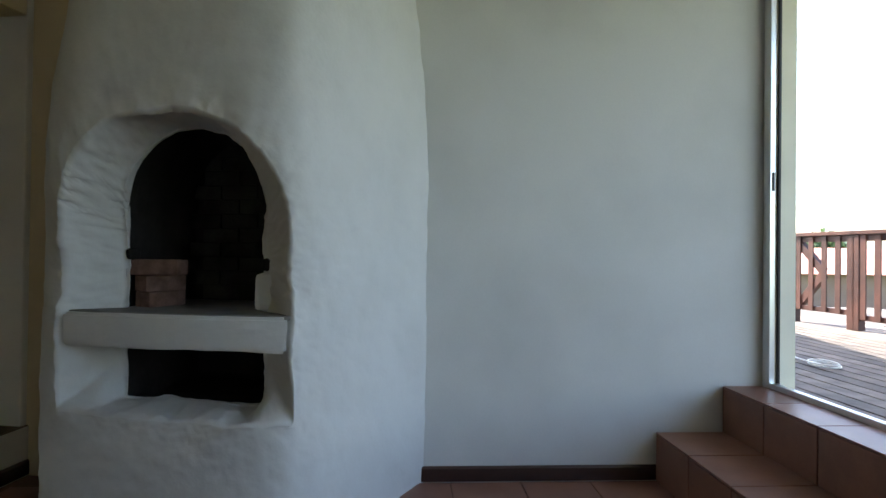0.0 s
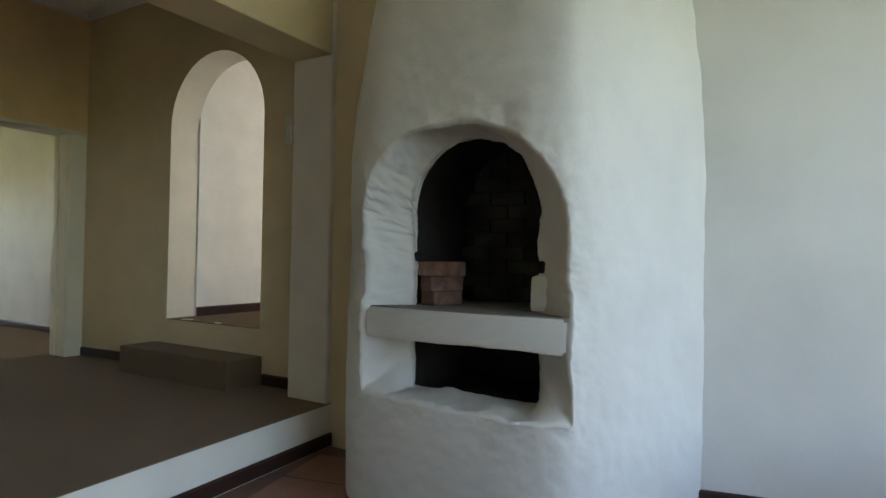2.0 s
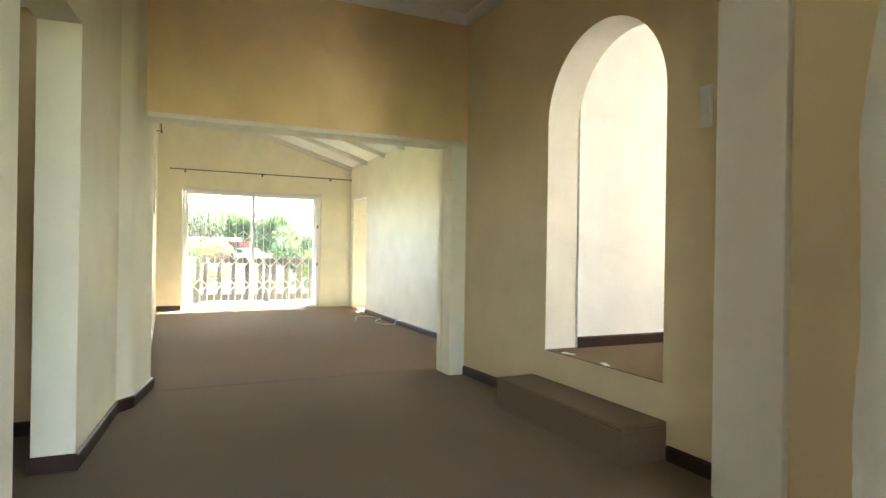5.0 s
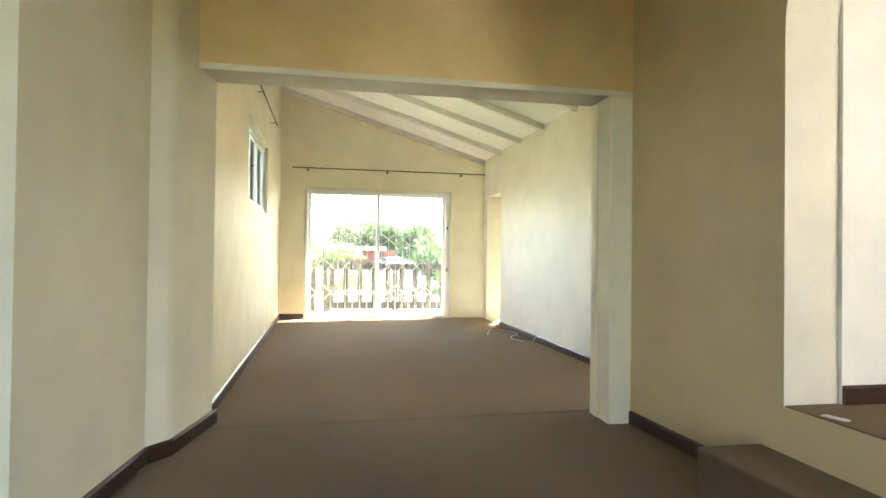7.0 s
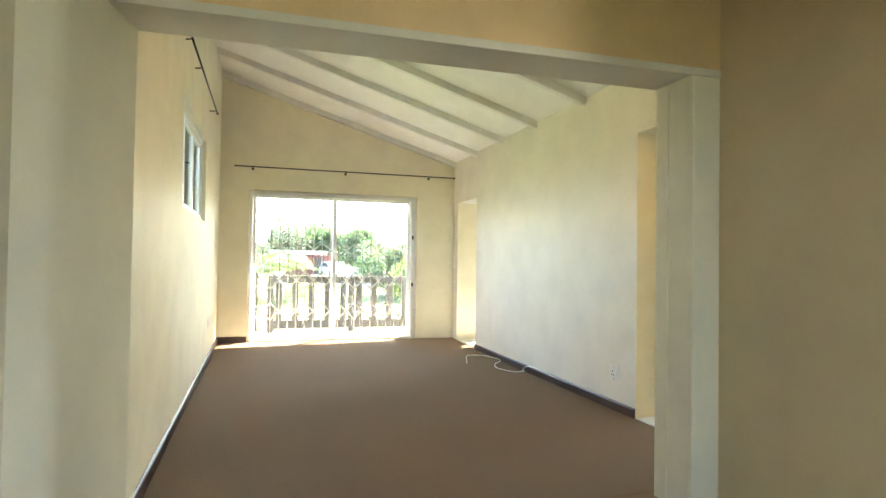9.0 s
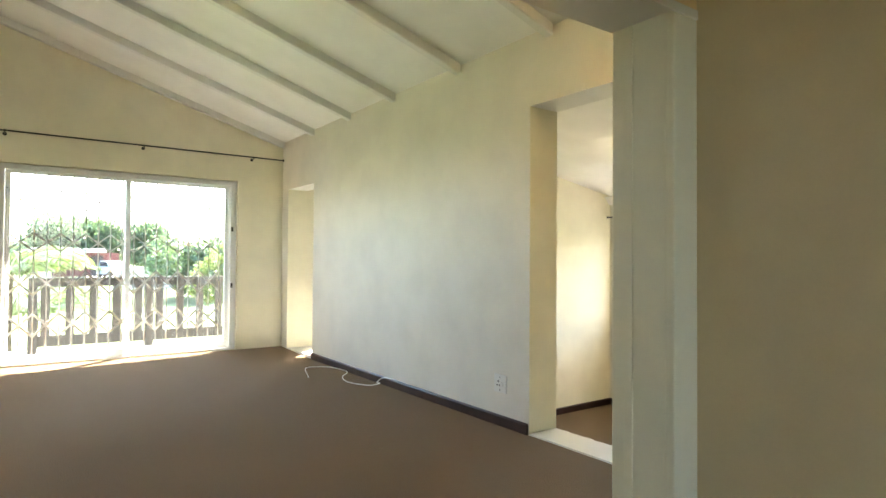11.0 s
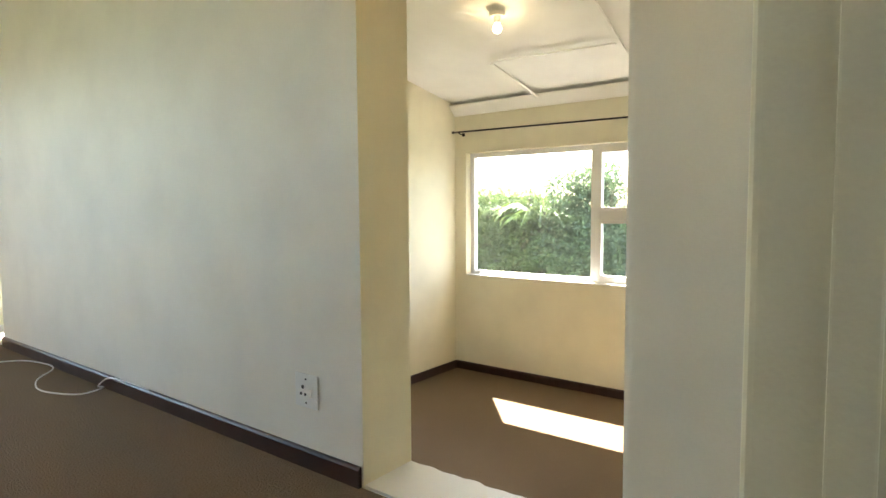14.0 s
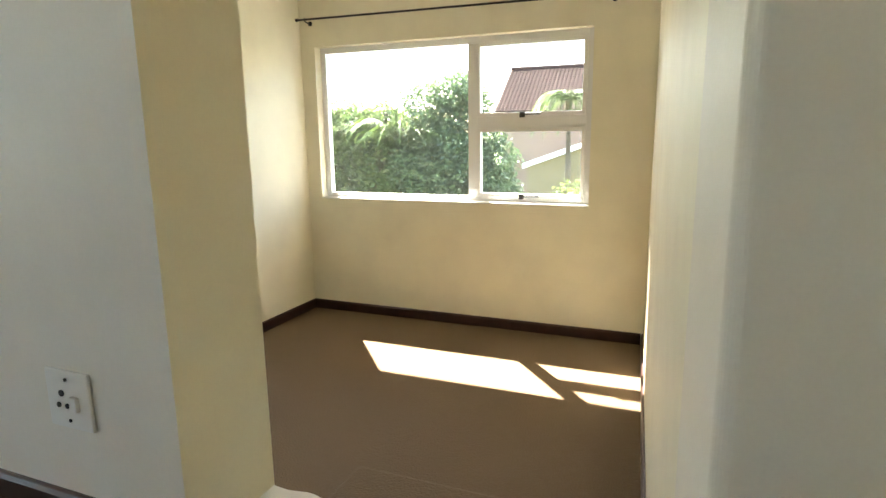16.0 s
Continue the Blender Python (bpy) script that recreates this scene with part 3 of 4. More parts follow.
fireplace = thing("fireplace", "white rough-plastered corner fireplace with an arched opening", "fireplace")
N = 420
front = [(run_of(x), z) for x, z in arch_outline(-1.825, -0.738, 0.315, 1.02, 1.635, 2.25, 0.7)]
back = arch_outline(-1.655, -0.955, 0.335, 1.08, 1.60, 2.5)
edge = [(0.0, TF - 0.03), (RUN[-1], TF - 0.03), (RUN[-1], 3.35), (0.0, 3.35)]
mid_s, mid_z, mid_x = run_of(-1.28), 0.92, -1.30
ways = [(math.cos(2 * math.pi * k / N), math.sin(2 * math.pi * k / N)) for k in range(N)]
rim = [meet((mid_s, mid_z), d, edge) for d in ways]
lip = [meet((mid_s, mid_z), d, front) for d in ways]
hole = [meet((mid_x, mid_z), d, back) for d in ways]
rings = []
for k in range(44):
    t = 1 - (1 - k / 43) ** 1.5
    ring = []
    for d, r0, r1 in zip(ways, rim, lip):
        r = r0 + (r1 + 0.018 - r0) * t
        ring.append(rough(breast_at(mid_s + d[0] * r, mid_z + d[1] * r), (0.013 if k < 34 else 0.013 + 0.0016 * (k - 34)) if k else 0.0))
    rings.append(ring)
mouth = [breast_at(mid_s + d[0] * r, mid_z + d[1] * r) for d, r in zip(ways, lip)]
throat = [Vector((mid_x + d[0] * r, 2.585, mid_z + d[1] * r)) for d, r in zip(ways, hole)]
for t in (0.02, 0.06, 0.13, 0.22, 0.32, 0.43, 0.54, 0.65, 0.76, 0.86, 0.94, 0.98, 1.0):
    rings.append([trowel(rough(a.lerp(b, t) + Vector((0, 0.012 if 0.01 < t < 0.97 else 0.0, 0)), 0.030), a) for a, b in zip(mouth, throat)])
rings.append([rough(p + Vector((0, 0.02, 0)) + Vector((p.x - mid_x, 0, p.z - mid_z)) * 0.01, 0.014) for p in throat])
rings.append([p + Vector((0, 0.07, 0)) + Vector((p.x - mid_x, 0, p.z - mid_z)) * 0.10 for p in throat])
part("chimney_breast", ringed(rings), PLASTER, fireplace, "white lumpy hand-plastered chimney breast", True)
rings = [[p + Vector((0, y - 2.585, 0)) + Vector((p.x - mid_x, 0, p.z - mid_z)) * g for p in throat] for y, g in ((2.600, 0.035), (2.66, 0.06), (2.9, 0.10), (3.20, 0.06))]
part("firebox", ringed(rings, True), SOOT, fireplace, "soot-blackened inside of the firebox")
# the shelf across the opening, bowed in front, its top a cement slab
def shelf_plan(grow, y_back):
    xs = [-1.82 + 1.075 * k / 24 for k in range(25)]
    return [(x, 2.385 - 0.055 * math.sin(math.pi * k / 24) - grow) for k, x in enumerate(xs)] + [(-0.86, 2.60), (-0.86, y_back), (-1.74, y_back), (-1.74, 2.60)]
bm = prism(shelf_plan(0.0, 3.17), 0.598, 0.745)
bmesh.ops.subdivide_edges(bm, edges=[e for e in bm.edges if abs(e.verts[0].co.z - e.verts[1].co.z) > 0.1], cuts=5)
bmesh.ops.bevel(bm, geom=[e for e in bm.edges if e.is_boundary or (len(e.link_faces) == 2 and e.calc_face_angle(0) > 0.9 and min(v.co.y for v in e.verts) < 2.45)], offset=0.012, segments=2, affect="EDGES")
for v in bm.verts:
    v.co = rough(v.co, 0.011)
part("shelf", bm, PLASTER, fireplace, "thick white plaster hearth shelf")
part("shelf_slab", prism(shelf_plan(-0.035, 3.15), 0.735, 0.752), SLAB, fireplace, "grey ash-stained cement top of the shelf")
bm = box((-0.995, 2.565, 0.75), (-0.87, 2.72, 0.925), 0.03)
for v in bm.verts:
    v.co = rough(v.co, 0.008)
part("grid_rest", bm, PLASTER, fireplace, "plaster rest for the grid")
for x0, x1, z0, z1 in ((-0.955, -0.912, 0.928, 0.995), (-1.664, -1.640, 0.978, 1.030)):
    bm = box((x0, 2.566, z0), (x1, 2.66, z1), 0.018)
    bmesh.ops.subdivide_edges(bm, edges=bm.edges[:], cuts=1)
    for v in bm.verts:
        v.co = rough(v.co, 0.02)
    part("grid_slot", bm, SOOT, fireplace, "soot-blackened broken slot for the grid")
# bricks of the firebox's back
me = None
for row in range(11):
    for col in range(5):
        x, z = -1.77 + col * 0.222 + (0.11 if row % 2 else 0.0) - 0.05, 0.756 + row * 0.082
        if not -1.80 < x < -0.88:
            continue
        if me is None:
            b = part("brick", box((0, 0, 0), (0.216, 0.03, 0.077), 0.005), SOOT_BRICK, fireplace)
            me = b.data
        else:
            b = new("brick", me)
            b.parent = fireplace
        b.matrix_basis = pose(x, 3.152 + random.uniform(-0.003, 0.003), z, random.uniform(-0.6, 0.6), random.uniform(-1, 1), 0)

def loose_brick(x, y, z, rz, length=0.215, high=0.07):
    bm = box((-length / 2, -0.052, 0), (length / 2, 0.052, high), 0.007)
    for v in bm.verts:
        v.co = rough(v.co * 1.0, 0.003)
    ob = mesh_object("brick", bm, BRICK)
    ob.matrix_basis = pose(x, y, z, 0, 0, rz)
    return tagged(ob, "worn red clay brick in a small stack", "brick", "stacked bricks on the shelf")
loose_brick(-1.565, 2.72, 0.753, 74, 0.215, 0.076)
loose_brick(-1.560, 2.71, 0.8295, 66, 0.215, 0.078)
loose_brick(-1.550, 2.68, 0.9085, 4, 0.25, 0.078)

# ---- carpeted steps ----
def carpet_step(lo, hi, label):
    """A box step: a carpeted body and a carpet-wrapped tread with a rounded nosing."""
    st = thing("carpeted_step", label, "step", at=(0, 0, 0))
    part("riser", box(lo, (hi[0] - 0.004, hi[1], hi[2] - 0.034), 0.006), CARPET, st)
    bm = box((lo[0] - 0.004, lo[1] - 0.005, hi[2] - 0.036), hi, 0.016)
    part("tread", bm, CARPET, st)
    return st
carpet_step((-4.80, 2.86, 0.0), (-3.45, 3.188, 0.222), "brown carpeted box step below the arched opening")
carpet_step((-7.86, 4.164, INF), (-6.80, 4.84, -0.39), "brown carpeted step down into the sunk room")

# ---- sliding door of the west room ----
def frame_member(name, lo, hi, mat, parent, label="", bevel=0.004):
    return part(name, box(lo, hi, bevel), mat, parent, label)


def west_door():
    d = thing("sliding_door", "white aluminium sliding glass door to the balcony", "sliding door")
    d["kind"] = "structure"
    x0, x1, y0, y1, z1 = -12.72, -12.60, 0.773, 3.282, 2.212
    frame_member("frame_jamb", (x0, y0, 0), (x1, y0 + 0.045, z1), ALU, d)
    frame_member("frame_jamb", (x0, y1 - 0.075, 0), (x1, y1, z1), ALU, d)
    frame_member("frame_head", (x0, y0 + 0.045, z1 - 0.05), (x1, y1 - 0.075, z1), ALU, d)
    frame_member("frame_sill", (x0, y0 + 0.045, 0.002), (x1, y1 - 0.075, 0.04), ALU, d)
    for k, (a, b, x) in enumerate(((y0 + 0.047, 2.04, -12.635), (1.98, y1 - 0.077, -12.685))):
        leaf = part("door_leaf", box((x - 0.018, a, 0.041), (x + 0.018, a + 0.05, z1 - 0.052), 0.003), ALU, d)
        part("stile", box((x - 0.018, b - 0.05, 0.041), (x + 0.018, b, z1 - 0.052), 0.003), ALU, leaf)
        part("rail", box((x - 0.018, a + 0.05, 0.041), (x + 0.018, b - 0.05, 0.11), 0.003), ALU, leaf)
        part("rail", box((x - 0.018, a + 0.05, z1 - 0.10), (x + 0.018, b - 0.05, z1 - 0.052), 0.003), ALU, leaf)
        g = part("pane", box((x - 0.003, a + 0.05, 0.11), (x + 0.003, b - 0.05, z1 - 0.10)), GLASS, leaf)
        g.visible_shadow = False
    for z in (1.58, 0.84):
        part("lock", box((-12.60, 3.215, z - 0.03), (-12.583, 3.24, z + 0.03), 0.004), BLACK, d, "small black lock on the jamb")
    return d
west_door()


def trellis_gate():
    g = thing("trellis_gate", "white expanding steel trellis security gate across the door", "security gate")
    x, y0, y1, top = -12.575, 0.84, 3.18, 2.14
    n, step = 19, (y1 - y0) / 19
    ys = [y0 + k * step for k in range(n + 1)]
    nodes = ys[::2]
    for k, y in enumerate(ys):
        part("upright", box((x - 0.006, y - 0.0065, 0.03), (x + 0.006, y + 0.0065, top), 0.002), WHITE, g)
    for z, h, w in ((1.83, 0.11, 0.006), (1.36, 0.10, 0.008), (0.90, 0.125, 0.011), (0.44, 0.125, 0.011)):
        for sgn in (1, -1):
            for k in range(len(nodes) - 1):
                up = sgn * (1 if k % 2 else -1)
                a, b = Vector((x + 0.012 * sgn, nodes[k], z - up * h)), Vector((x + 0.012 * sgn, nodes[k + 1], z + up * h))
                d = (b - a)
                q = Vector((0, -d.z, d.y)).normalized() * w
                e = Vector((0.0025, 0, 0))
                bm = bmesh.new()
                v = [bm.verts.new(p) for p in (a - q - e, a + q - e, b + q - e, b - q - e, a - q + e, a + q + e, b + q + e, b - q + e)]
                for f in ((0, 1, 2, 3), (7, 6, 5, 4), (0, 4, 5, 1), (1, 5, 6, 2), (2, 6, 7, 3), (3, 7, 4, 0)):
                    bm.faces.new([v[i] for i in f])
                part("lattice_bar", bm, WHITE, g)
        for k in range(len(nodes)):
            for s in (-1, 1):
                if (k + (s > 0)) % 2:
                    bm = bmesh.new()
                    bmesh.ops.create_cone(bm, cap_ends=True, segments=8, radius1=0.008, radius2=0.006, depth=0.034, matrix=Matrix.Translation((x, nodes[k], z + s * h)) @ Matrix.Rotation(math.pi / 2, 4, "Y"))
                    part("rivet", bm, BLACK if z > 1.6 else WHITE, g)
    part("top_track", box((x - 0.022, 0.82, top), (x + 0.022, 3.20, top + 0.04), 0.004), ALU, g)
    part("bottom_track", box((x - 0.016, 0.82, 0.004), (x + 0.016, 3.20, 0.03), 0.004), ALU, g)
trellis_gate()

# ---- curtain rods ----
def curtain_rod(a, b, out, brackets, label):
    """A thin black rod from a to b on brackets that reach back to the wall by the vector out."""
    rod = thing("curtain_rod", label, "curtain rod")
    a, b, out = Vector(a), Vector(b), Vector(out)
    part("rod", tube_into(bmesh.new(), [a, b], 0.0085, 10), BLACK, rod, smooth=True)
    d = (b - a).normalized()
    for p, s in ((a, -1), (b, 1)):
        part("finial", tube_into(bmesh.new(), [p, p + d * 0.02 * s], 0.013, 10), BLACK, rod)
    for t in brackets:
        p = a.lerp(b, t)
        bm = tube_into(bmesh.new(), [p + Vector((0, 0, 0.012)), p + Vector((0, 0, -0.016)), p + out * 0.5 + Vector((0, 0, -0.022)), p + out + Vector((0, 0, -0.022))], 0.006, 8)
        tube_into(bm, [p + out * 0.93 + Vector((0, 0, -0.022)), p + out + Vector((0, 0, -0.022))], 0.02, 10)
        part("bracket", bm, BLACK, rod)
    return rod
curtain_rod((-12.46, 0.58, 2.54), (-12.46, 3.85, 2.535), (-0.09, 0, 0), (0.07, 0.48, 0.88), "thin black curtain rod on the wall above the sliding door")
curtain_rod((-8.05, 0.45, 2.87), (-10.75, 0.45, 2.87), (0, -0.08, 0), (0.1, 0.36, 0.93), "thin black curtain rod above the small window")
curtain_rod((-9.94, 7.55, 1.797), (-7.09, 7.55, 1.765), (0, 0.08, 0), (0.025, 0.92), "thin black curtain rod above the window of the sunk room")

# ---- windows ----
def pane_window(name, label, x0, x1, z0, z1, y, cols, mat, depth=0.06, rail=0.05):
    """A window in a wall that runs along x: outer frame, then lights given as (from, to, bottom, top, opens)."""
    w = thing(name, label, "window")
    w["kind"] = "structure"
    ya, yb = y - depth / 2, y + depth / 2
    part("frame", box((x0, ya, z0), (x0 + rail, yb, z1), 0.004), mat, w)
    part("frame", box((x1 - rail, ya, z0), (x1, yb, z1), 0.004), mat, w)
    part("frame", box((x0 + rail, ya, z1 - rail), (x1 - rail, yb, z1), 0.004), mat, w)
    part("frame", box((x0 + rail, ya, z0), (x1 - rail, yb, z0 + rail), 0.004), mat, w)
    for a, b, c, d, opens in cols:
        g = part("pane", box((a, y - 0.003, c), (b, y + 0.003, d)), GLASS, w)
        g.visible_shadow = False
        if opens:
            s = part("casement", box((a, ya - 0.012, c), (a + 0.03, yb - 0.012, d), 0.003), mat, w)
            part("casement_rail", box((b - 0.03, ya - 0.012, c), (b, yb - 0.012, d), 0.003), mat, s)
            part("casement_rail", box((a + 0.03, ya - 0.012, c), (b - 0.03, yb - 0.012, c + 0.03), 0.003), mat, s)
            part("casement_rail", box((a + 0.03, ya - 0.012, d - 0.03), (b - 0.03, yb - 0.012, d), 0.003), mat, s)
            bm = tube_into(bmesh.new(), [((a + b) / 2 - 0.06, ya - 0.03, c + 0.012), ((a + b) / 2 + 0.09, ya - 0.035, c + 0.016)], 0.007, 8)
            box_into(bm, ((a + b) / 2 - 0.075, ya - 0.035, c - 0.012), ((a + b) / 2 - 0.035, ya - 0.01, c + 0.03), 0.004)
            part("handle", bm, BLACK, s, "black casement stay")
    return w
w = pane_window("window_1", "white aluminium window with a fixed pane and two small casements", -9.84, -7.455, 0.262, 1.578, 7.745,
                [(-9.79, -8.453, 0.312, 1.528, False), (-8.377, -7.505, 0.956, 1.528, True), (-8.377, -7.505, 0.312, 0.865, True)], ALU)
part("mullion", box((-8.453, 7.715, 0.312), (-8.377, 7.775, 1.528), 0.004), ALU, w)
part("transom", box((-8.377, 7.715, 0.865), (-7.505, 7.775, 0.956), 0.004), ALU, w)
part("sill", box((-9.838, 7.622, 0.263), (-7.457, 7.714, 0.275), 0.003), WHITE, w, "white painted inner sill")
w = pane_window("window_2", "small white framed window high in the wall", -10.30, -8.33, 1.60, 2.46, 0.315,
                [(-10.25, -9.62, 1.65, 2.41, True), (-9.62, -8.99, 1.65, 2.41, True), (-8.99, -8.38, 1.65, 2.41, False)], ALU)

# ---- socket, switches, cable ----
def socket(x, y, z):
    """A wall socket on a wall that faces -y: plate, rocker, three round holes and screws."""
    s = thing("wall_socket", "white plastic three-pin wall socket with a rocker switch", "wall socket", at=(x, y, z))
    part("plate", box((-0.066, -0.009, -0.067), (0.066, 0.0, 0.067), 0.004), PLASTIC, s)
    part("rocker", box((0.012, -0.018, -0.022), (0.034, -0.008, 0.012), 0.003), WHITE, s)
    for hx, hz, r in ((-0.018, 0.014, 0.0075), (-0.03, -0.014, 0.006), (-0.004, -0.014, 0.006), (0.0, 0.047, 0.004), (0.0, -0.047, 0.004)):
        bm = bmesh.new()
        bmesh.ops.create_cone(bm, cap_ends=True, segments=12, radius1=r, radius2=r, depth=0.004, matrix=Matrix.Translation((hx, -0.0095, hz)) @ Matrix.Rotation(math.pi / 2, 4, "X"))
        part("pin_hole", bm, DARKHOLE, s)
socket(-7.99, 3.89, 0.278)

def plate(x, y, z, w, h, rz, label):
    s = thing("wall_plate", label, "switch plate", at=(x, y, z), rz=rz)
    part("cover", box((-w / 2, -0.012, -h / 2), (w / 2, 0.0, h / 2), 0.004), PLASTIC, s)
    part("rocker", box((-w / 5, -0.018, -h / 6), (w / 5, -0.011, h / 6), 0.003), WHITE, s)
plate(-10.95, 0.37, 0.45, 0.09, 0.13, 180, "white plastic wall plate near the floor")
plate(-3.21, 3.19, 1.95, 0.075, 0.22, 0, "white plastic plate on the wall beside the arch")

line = smooth_line([(-10.42, 3.4, -0.018), (-10.89, 3.57, -0.018), (-10.86, 3.77, -0.018), (-10.67, 3.85, -0.018), (-10.44, 3.85, -0.018), (-10.24, 3.7, -0.018), (-10.06, 3.63, -0.018), (-9.9, 3.63, -0.018), (-9.71, 3.72, -0.018), (-9.73, 3.85, -0.018), (-9.79, 3.85, -0.018), (-9.69, 3.866, 0.04), (-9.489999999999998, 3.87, 0.056), (-9.239999999999998, 3.872, 0.056)], 8)
tv = thing("loose_cable", "loose white aerial cable lying on the carpet", "cable")
part("cable", tube_into(bmesh.new(), line, 0.0045, 7), PLASTIC, tv, smooth=True)
part("plug", tube_into(bmesh.new(), [line[0], line[0] + Vector((0.03, -0.012, 0))], 0.007, 8), SILVER, tv, "metal aerial plug")

# ---- lamp of the sunk room ----
lamp = thing("ceiling_lamp", "bare lit bulb in a white batten holder on the ceiling", "ceiling lamp", at=(-8.43, 6.0, 2.349))
bm = bmesh.new()
bmesh.ops.create_cone(bm, cap_ends=True, segments=24, radius1=0.05, radius2=0.058, depth=0.022, matrix=Matrix.Translation((0, 0, -0.011)))
part("rose", bm, PLASTIC, lamp, smooth=False)
bm = bmesh.new()
bmesh.ops.create_cone(bm, cap_ends=True, segments=20, radius1=0.02, radius2=0.024, depth=0.05, matrix=Matrix.Translation((0, 0, -0.046)))
part("holder", bm, PLASTIC, lamp)
BULB = bpy.data.materials.new("lit_bulb")
BULB.use_nodes = True
BULB.node_tree.nodes["Principled BSDF"].inputs["Emission Color"].default_value = (1.0, 0.78, 0.45, 1)
BULB.node_tree.nodes["Principled BSDF"].inputs["Emission Strength"].default_value = 4.0
bm = bmesh.new()
bmesh.ops.create_uvsphere(bm, u_segments=18, v_segments=12, radius=0.031, matrix=Matrix.Translation((0, 0, -0.108)))
for v in bm.verts:
    if v.co.z > -0.095:
        k = min(1.0, (v.co.z + 0.095) / 0.018)
        v.co.x *= 1 - 0.35 * k
        v.co.y *= 1 - 0.35 * k
        v.co.z += 0.02 * k
part("bulb", bm, BULB, lamp, "warm glowing bulb", True)
# scraps on the threshold of the arch
for x, y, r in ((-4.44, 3.24, 15), (-4.02, 3.22, -20)):
    bm = box((-0.05, -0.018, 0), (0.05, 0.018, 0.006), 0.002)
    s = mesh_object("scrap", bm, PLASTIC)
    s.matrix_basis = pose(x, y, ARF, 0, 0, r)
    tagged(s, "small white scrap on the carpet of the arch", "scrap", "scraps on the threshold")

# ---- sliding door of the tiled room and deck ----
deck_door = thing("sliding_door", "silver aluminium sliding door frame to the timber deck", "sliding door")
deck_door["kind"] = "structure"
def skew_part(name, u0, u1, v0, v1, z0, z1, mat, parent, label=""):
    bm = skew_box(u0, u1, v0, v1, z0, z1)
    bmesh.ops.bevel(bm, geom=bm.edges[:], offset=0.003, segments=1, affect="EDGES")
    return part(name, bm, mat, parent, label)
skew_part("jamb", 0.628, 0.662, 0.02, 0.085, 0.262, 3.055, SILVER, deck_door)
skew_part("jamb", 0.672, 0.69, 0.082, 0.095, 0.262, 3.055, BLACK, deck_door, "dark rubber seal")
skew_part("jamb", 0.645, 0.75, 4.35, 4.40, 0.262, 3.055, SILVER, deck_door)
skew_part("head", 0.645, 0.75, 0.115, 4.35, 3.0, 3.055, SILVER, deck_door)
skew_part("sill_track", 0.64, 0.68, 0.06, 4.35, 0.262, 0.30, SILVER, deck_door)
skew_part("sill_track", 0.685, 0.72, 0.06, 4.35, 0.262, 0.285, SILVER, deck_door)
skew_part("lock", 0.640, 0.655, 0.085, 0.091, 1.42, 1.53, BLACK, deck_door, "black latch keep")

DECK = material("weathered_deck_timber", (0.115, 0.093, 0.08), 0.8, vary=0.25, scale=5, fine=40, bump=0.5, per_object=0.35)
RED_WOOD = material("red_stained_timber", (0.066, 0.025, 0.017), 0.55, vary=0.2, scale=4, fine=50, bump=0.25, per_object=0.15)
DARK_WOOD = material("dark_stained_timber", (0.020, 0.015, 0.013), 0.6, vary=0.2, scale=4, fine=50, bump=0.25, per_object=0.15)
deck = structure("deck_frame", skew_box(0.80, 6.3, -6.0, 5.5, 0.02, 0.195), DARK_WOOD, "dark frame under the timber deck", "deck")
def skew_at(u, v, z):
    return Vector((*skew(u, v), z))
for k in range(38):
    u = 0.80 + k * 0.142
    bm = skew_box(u, u + 0.125, -5.95, 5.4, 0.197, 0.232)
    part("plank", bm, DECK, deck)
def railing(name, a, b, z, mat, label, spacing, width, height=1.05, posts=2.0, low=0.1, kick=0.06):
    """A timber railing from a to b: posts, top and bottom rail and upright boards."""
    r = thing(name, label, "railing")
    a, b = Vector((*a, z)), Vector((*b, z))
    length, way = (b - a).length, (b - a).normalized()
    ang = math.degrees(math.atan2(way.y, way.x))
    def put(name, x0, x1, y0, y1, z0, z1, bevel=0.004):
        ob = part(name, box((x0, y0, z0), (x1, y1, z1), bevel), mat, r)
        ob.matrix_basis = pose(a.x, a.y, a.z, 0, 0, ang)
        return ob
    put("top_rail", -0.05, length + 0.05, -0.06, 0.06, height - 0.045, height)
    put("under_rail", 0, length, -0.02, 0.02, height - 0.12, height - 0.047)
    put("bottom_rail", 0, length, -0.02, 0.02, low, low + kick)
    n = int(length / posts) + 1
    for k in range(n + 1):
        x = length * k / n
        put("post", x - 0.05, x + 0.05, -0.045, 0.045, 0.0, height - 0.047)
    x = spacing * 0.5
    while x < length:
        put("board", x - width / 2, x + width / 2, -0.038, -0.021, low + 0.01, height - 0.05, 0)
        x += spacing
    return r
def brace(name, a, b, mat, owner):
    bm = bmesh.new()
    a, b = Vector(a), Vector(b)
    d = (b - a).normalized()
    side = d.cross(Vector((0, 0, 1))).normalized() * 0.03
    up = side.cross(d).normalized() * 0.045
    v = [bm.verts.new(p + i * side + j * up) for p in (a, b) for i, j in ((-1, -1), (1, -1), (1, 1), (-1, 1))]
    for f in ((0, 1, 2, 3), (7, 6, 5, 4), (0, 4, 5, 1), (1, 5, 6, 2), (2, 6, 7, 3), (3, 7, 4, 0)):
        bm.faces.new([v[i] for i in f])
    bmesh.ops.recalc_face_normals(bm, faces=bm.faces)
    part(name, bm, mat, owner)
r0, r1 = Vector((3.60, 8.10)), Vector((3.886, 7.22))
rway = (r1 - r0).normalized()
